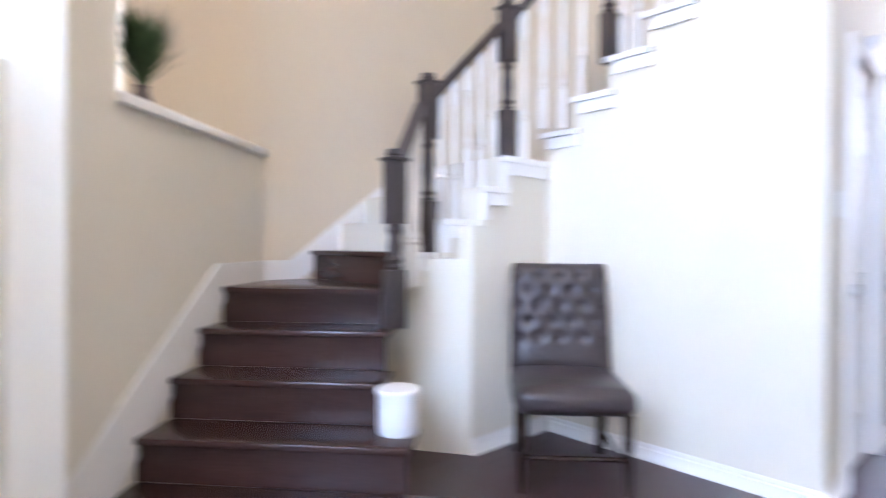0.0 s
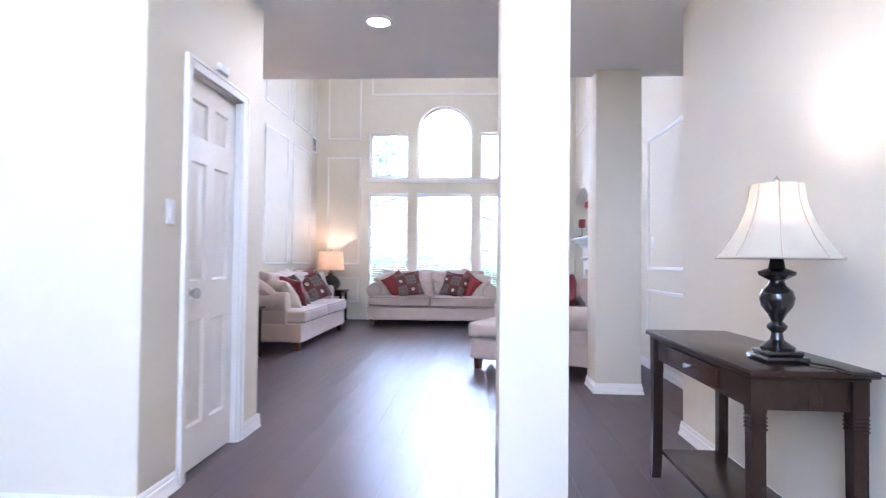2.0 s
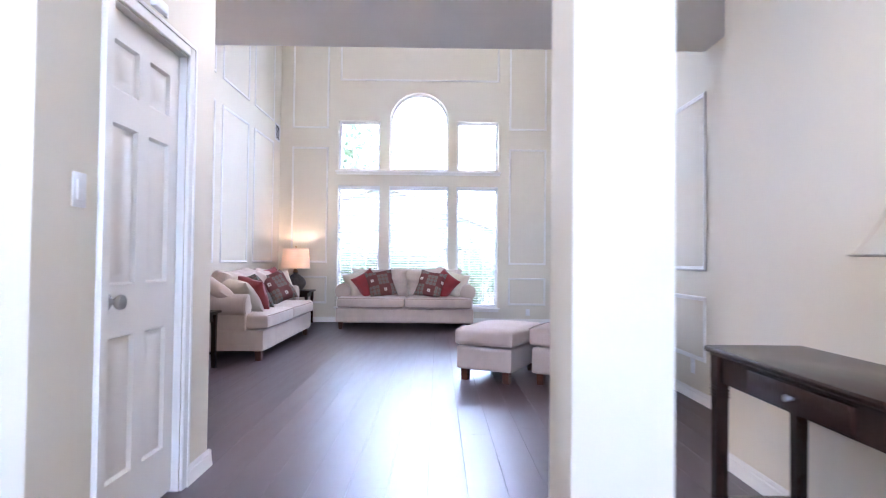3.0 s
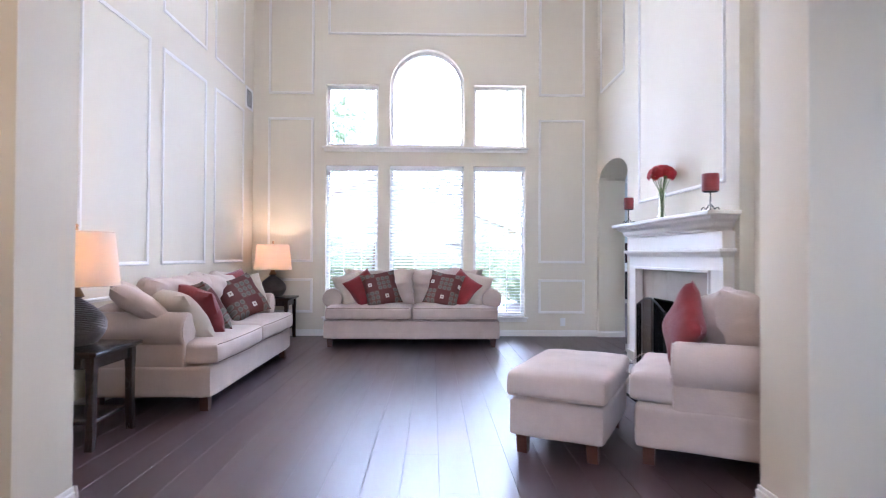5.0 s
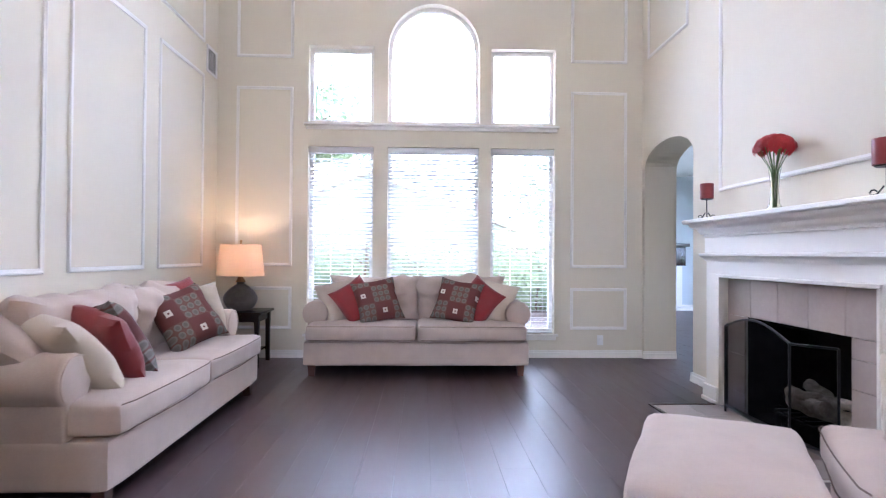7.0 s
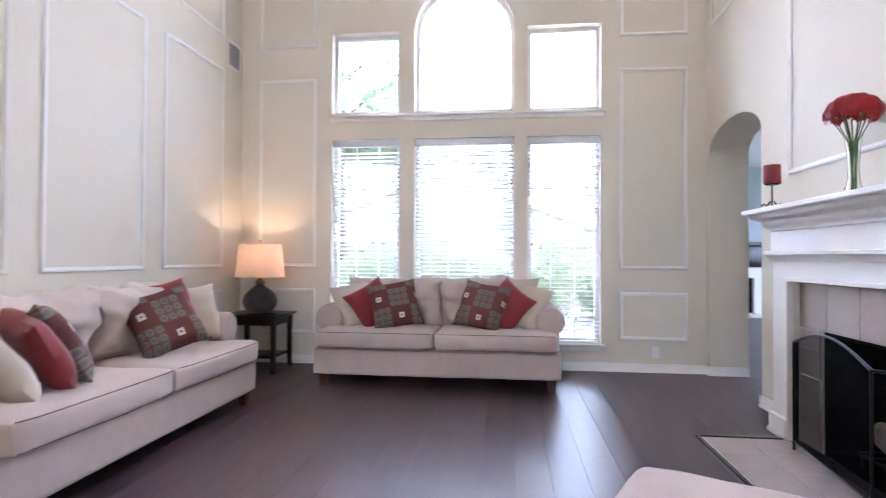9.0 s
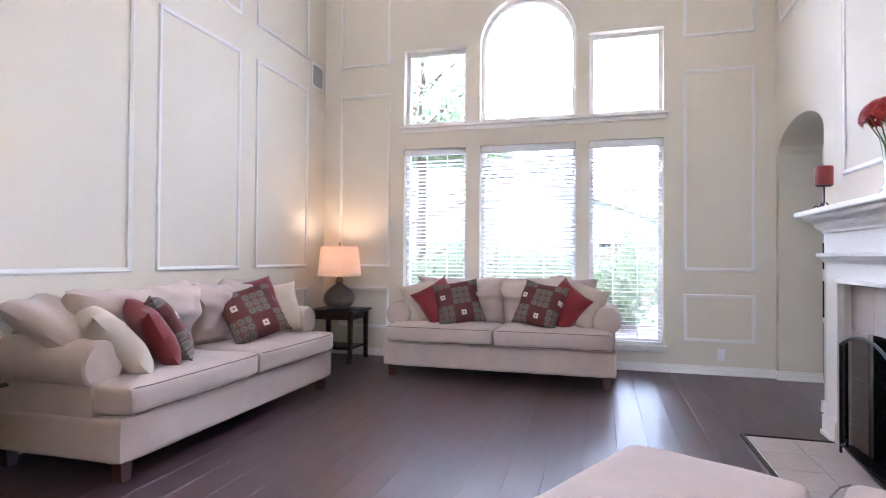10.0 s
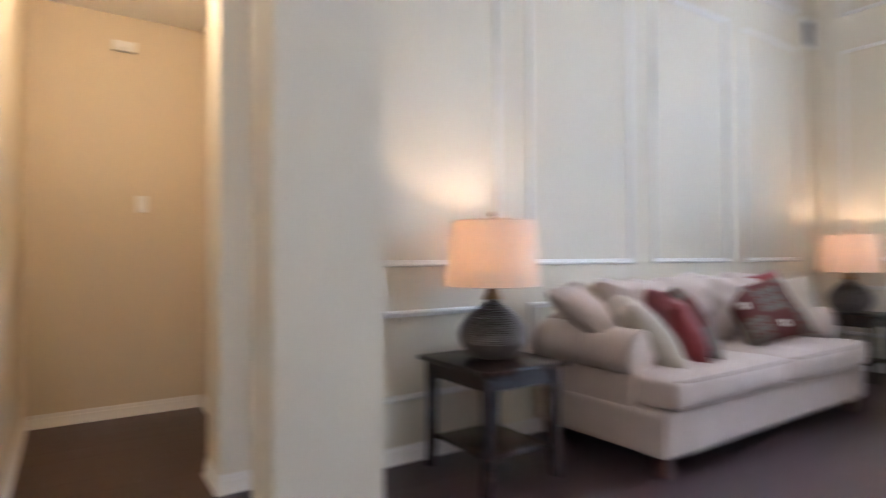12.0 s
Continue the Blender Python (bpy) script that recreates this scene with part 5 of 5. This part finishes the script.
# ---- next room ----
cf = thing("ceiling_fan", pose(13.6, -4.75, 3.0), "white ceiling fan with a lit round lamp", "ceiling fan")
part("canopy", lathe([(0.0, 0.0), (0.07, 0.0), (0.06, -0.06), (0.0, -0.065)], 20), PLASTIC, cf)
part("downrod", tube([(0, 0, -0.06), (0, 0, -0.42)], 0.014, 8), PLASTIC, cf)
part("motor", lathe([(0.0, -0.40), (0.09, -0.41), (0.11, -0.45), (0.10, -0.52), (0.06, -0.55), (0, -0.55)], 24), PLASTIC, cf)
for k in range(5):
    part("blade", block(0.12, 0.62, -0.065, 0.065, -0.475, -0.465, 0.004), PLASTIC, cf, m=pose(0, 0, 0, 0, 0, 72 * k + 10))
part("light_bowl", lathe([(0.10, -0.55), (0.12, -0.58), (0.10, -0.64), (0.05, -0.675), (0, -0.68)], 24), glow("fan_lamp_glass", (1.0, 0.93, 0.8), 4), cf, "glowing glass bowl")
cs = thing("wall_candle_shelf", pose(16.99, -6.15, 1.75), "black wall shelf bracket holding a candle", "shelf")
part("bracket", merged(block(-0.22, 0.0, -0.20, 0.20, 0, 0.03, 0.004), block(-0.04, 0, -0.03, 0.03, -0.30, 0)), BLACK, cs)
part("candle", lathe([(0, 0.03), (0.035, 0.03), (0.035, 0.40), (0, 0.40)], 16, -0.11), PLASTIC, cs)
rv = thing("return_vent", pose(16.99, -6.55, 0.62), "white return air vent low on the wall", "vent")
part("frame", merged(block(-0.015, 0, -0.25, 0.25, -0.28, -0.22), block(-0.015, 0, -0.25, 0.25, 0.22, 0.28), block(-0.015, 0, -0.25, -0.20, -0.22, 0.22), block(-0.015, 0, 0.20, 0.25, -0.22, 0.22)), PLASTIC, rv)
part("backing", block(-0.006, -0.002, -0.2, 0.2, -0.22, 0.22), BLUE, rv)

nf = thing("next_room_fireplace", pose(17.0, -4.75, 0), "white fireplace with a dark wooden mantel in the next room", "fireplace")
part("surround", merged(block(-0.18, -0.001, -0.80, -0.42, 0.0, 0.97), block(-0.18, -0.001, 0.42, 0.80, 0.0, 0.97), block(-0.18, -0.001, -0.42, 0.42, 0.76, 0.97)), TRIM, nf)
part("mantel_beam", merged(block(-0.30, -0.001, -0.92, 0.92, 1.40, 1.47, 0.006), block(-0.22, -0.001, -0.86, 0.86, 0.975, 1.395, 0.006)), DARK, nf, "dark wooden mantel beam")
# Solid dark slab, its colour standing for the shaded depth of the firebox.
part("opening", block(-0.10, -0.001, -0.419, 0.419, 0.06, 0.759), SOOT_AND_SHADE, nf)
part("hearth_slab", block(-0.5, -0.001, -0.95, 0.95, -0.002, 0.055, 0.006), TRIM, nf)

# ---- outdoors ----
setting("ground", block(-600, 600, -600, 600, -0.6, -0.35), GRASS, "lawn reaching to the horizon", "ground")
setting("patio", block(11.04, 14.8, -7.0, 7.0, -0.349, -0.25, 0.01), PATIO, "pale concrete patio behind the house", "patio")
fe = thing("fence", pose(22.0, 0, -0.35), "weathered wooden garden fence", "fence")
pk = mesh_of("board", block(-0.012, 0.012, -0.07, 0.07, 0, 1.85, 0.004, 1), FENCE)
for i in range(140):
    o = new("board", pk)
    o.parent = fe
    o.matrix_basis = pose(0, -10.5 + i * 0.15, 0)
for z in (0.4, 1.4):
    part("fence_rail", block(0.013, 0.06, -10.6, 10.6, z, z + 0.09), FENCE, fe)


def tree(x, y, h, spread, seed, trunk):
    rg = random.Random(seed)
    t = thing("garden_tree", pose(x, y, -0.35), "leafy green tree standing in the garden" if trunk > 0.8 else "low leafy green shrub in the garden", "tree" if trunk > 0.8 else "shrub")
    limbs = [tube([(0, 0, 0), (0.05, 0.02, trunk * 0.6), (0.0, 0.08, trunk), (0.1, 0, h * 0.8)], [0.11 * h / 5, 0.09 * h / 5, 0.07 * h / 5, 0.02], 8)]
    tips = []
    for k in range(9):
        a, z0 = rg.uniform(0, 6.28), rg.uniform(trunk * 0.8, h * 0.75)
        tip = (spread * 0.75 * math.cos(a), spread * 0.75 * math.sin(a), min(h * 0.95, z0 + rg.uniform(0.2, 0.5) * spread))
        tips.append(tip)
        limbs.append(tube([(0, 0, z0), (tip[0] * 0.5, tip[1] * 0.5, z0 + (tip[2] - z0) * 0.65), tip], [0.045 * h / 5, 0.03 * h / 5, 0.008], 6))
    part("trunk", merged(*limbs), BARK, t)
    verts, faces = [], []
    for k in range(2300 if trunk > 0.8 else 3000):
        c = Vector(rg.choice(tips)) * rg.uniform(0.5, 1.0)
        c += Vector((rg.gauss(0, 1), rg.gauss(0, 1), rg.gauss(0, 0.8))) * spread * 0.25
        c.z = max(trunk * 0.75, c.z)
        s = rg.uniform(0.12, 0.24) if trunk > 0.8 else rg.uniform(0.04, 0.09)
        d1 = Vector((rg.uniform(-1, 1), rg.uniform(-1, 1), rg.uniform(-1, 1))).normalized()
        d2 = d1.orthogonal().normalized()
        n = len(verts)
        verts += [c - d1 * s, c + d2 * s * 0.5, c + d1 * s, c - d2 * s * 0.5]
        faces.append((n, n + 1, n + 2, n + 3))
    me = bpy.data.meshes.new("crown")
    me.from_pydata(verts, [], faces)
    me.materials.append(HEDGE)
    o = new("crown", me)
    o.parent = t


tree(19.0, 4.0, 8.4, 2.2, 1, 5.6)
tree(27.0, 8.5, 9.5, 2.8, 7, 5.5)
tree(19.5, -4.2, 5.5, 2.0, 2, 1.6)
for k, (x, y) in enumerate(((15.5, 2.6), (15.8, 1.4), (16.0, 0.3), (15.6, -0.9), (16.2, -2.2), (16.4, 3.8))):
    tree(x, y, 2.3 if k in (0, 1, 3) else 1.8, 0.8, 20 + k, 0.3)

nh = thing("neighbour_house", pose(33.0, 3.0, -0.35), "pale brick neighbouring house with a gabled roof behind the fence", "house")
part("wall", prism([(-7.0, 0), (7.0, 0), (7.0, 2.9), (0, 5.6), (-7.0, 2.9)], 0, 9.0, "x"), PATIO, nh)
for sy in (-1, 1):
    part("roof", prism([(sy * 7.5, 2.72), (sy * 7.5, 2.92), (0, 5.82), (0, 5.62)], -0.5, 9.5, "x"), FENCE, nh)
for y in (-4.0, 3.2):
    wn2 = part("window", block(-0.05, -0.002, y - 0.6, y + 0.6, 0.9, 2.3), TRIM, nh)
    part("pane", block(-0.056, -0.051, y - 0.52, y + 0.52, 0.98, 2.22), GLOSSBLK, wn2)


HAZE = glow("bright_haze", (0.76, 0.88, 1.0), 7.8)
# Unseen glowing sheets to the sides and street, added as extra sky light.
STREET_GLOW = glow("street_glow", (0.78, 0.89, 1.0), 1.7)
for y in (-90, 90):
    setting("backdrop", block(-60, 60, y - 0.1, y + 0.1, -0.3, 60), STREET_GLOW, "glowing sky sheet added beyond the houses", "backdrop")
setting("backdrop", block(60, 60.2, -90, 90, -0.3, 60), HAZE, "bright hazy sky over the gardens", "backdrop")
setting("backdrop", block(-60.2, -60, -90, 90, -0.3, 60), STREET_GLOW, "glowing sky sheet added over the street", "backdrop")

# ---- floor planks ----
PW, PL = 0.19, 1.22
plank = mesh_of("plank", prism([(0.0006, -0.0078), (PW - 0.0006, -0.0078), (PW - 0.0006, -0.0008), (PW - 0.0014, 0.0), (0.0014, 0.0), (0.0006, -0.0008)], 0.0002, PL - 0.0002, "x"), PLANK, smooth=False)
fl = bpy.data.objects["floor"]
rest_v, rest_f = [], []


def inside(x, y):
    return 0.9 < x < 10.8 and -2.3 < y < 2.6


for j in range(-42, 33):
    y = j * PW + 0.03
    off = (j * 0.437) % 1.0 * PL
    for i in range(-3, 16):
        x = i * PL + off
        if inside(x + PL / 2, y + PW / 2):
            o = new("plank", plank)
            o.parent = fl
            o.matrix_basis = pose(x, y, 0)
        elif -2.4 < x < 17 and -7.3 < y < 5.6:
            n = len(rest_v)
            a, b, c0, c1 = x + 0.001, x + PL - 0.001, y + 0.001, y + PW - 0.001
            rest_v += [(a, c0, -0.0075), (b, c0, -0.0075), (b, c1, -0.0075), (a, c1, -0.0075), (a, c0, 0), (b, c0, 0), (b, c1, 0), (a, c1, 0)]
            rest_f += [tuple(n + q for q in f) for f in ((4, 5, 6, 7), (0, 1, 5, 4), (1, 2, 6, 5), (2, 3, 7, 6), (3, 0, 4, 7))]
me = bpy.data.meshes.new("outer_planks")
me.from_pydata(rest_v, [], rest_f)
me.materials.append(PLANK)
o = new("outer_planks", me)
o.parent = fl
tagged(o, "", "", "", "stuff")
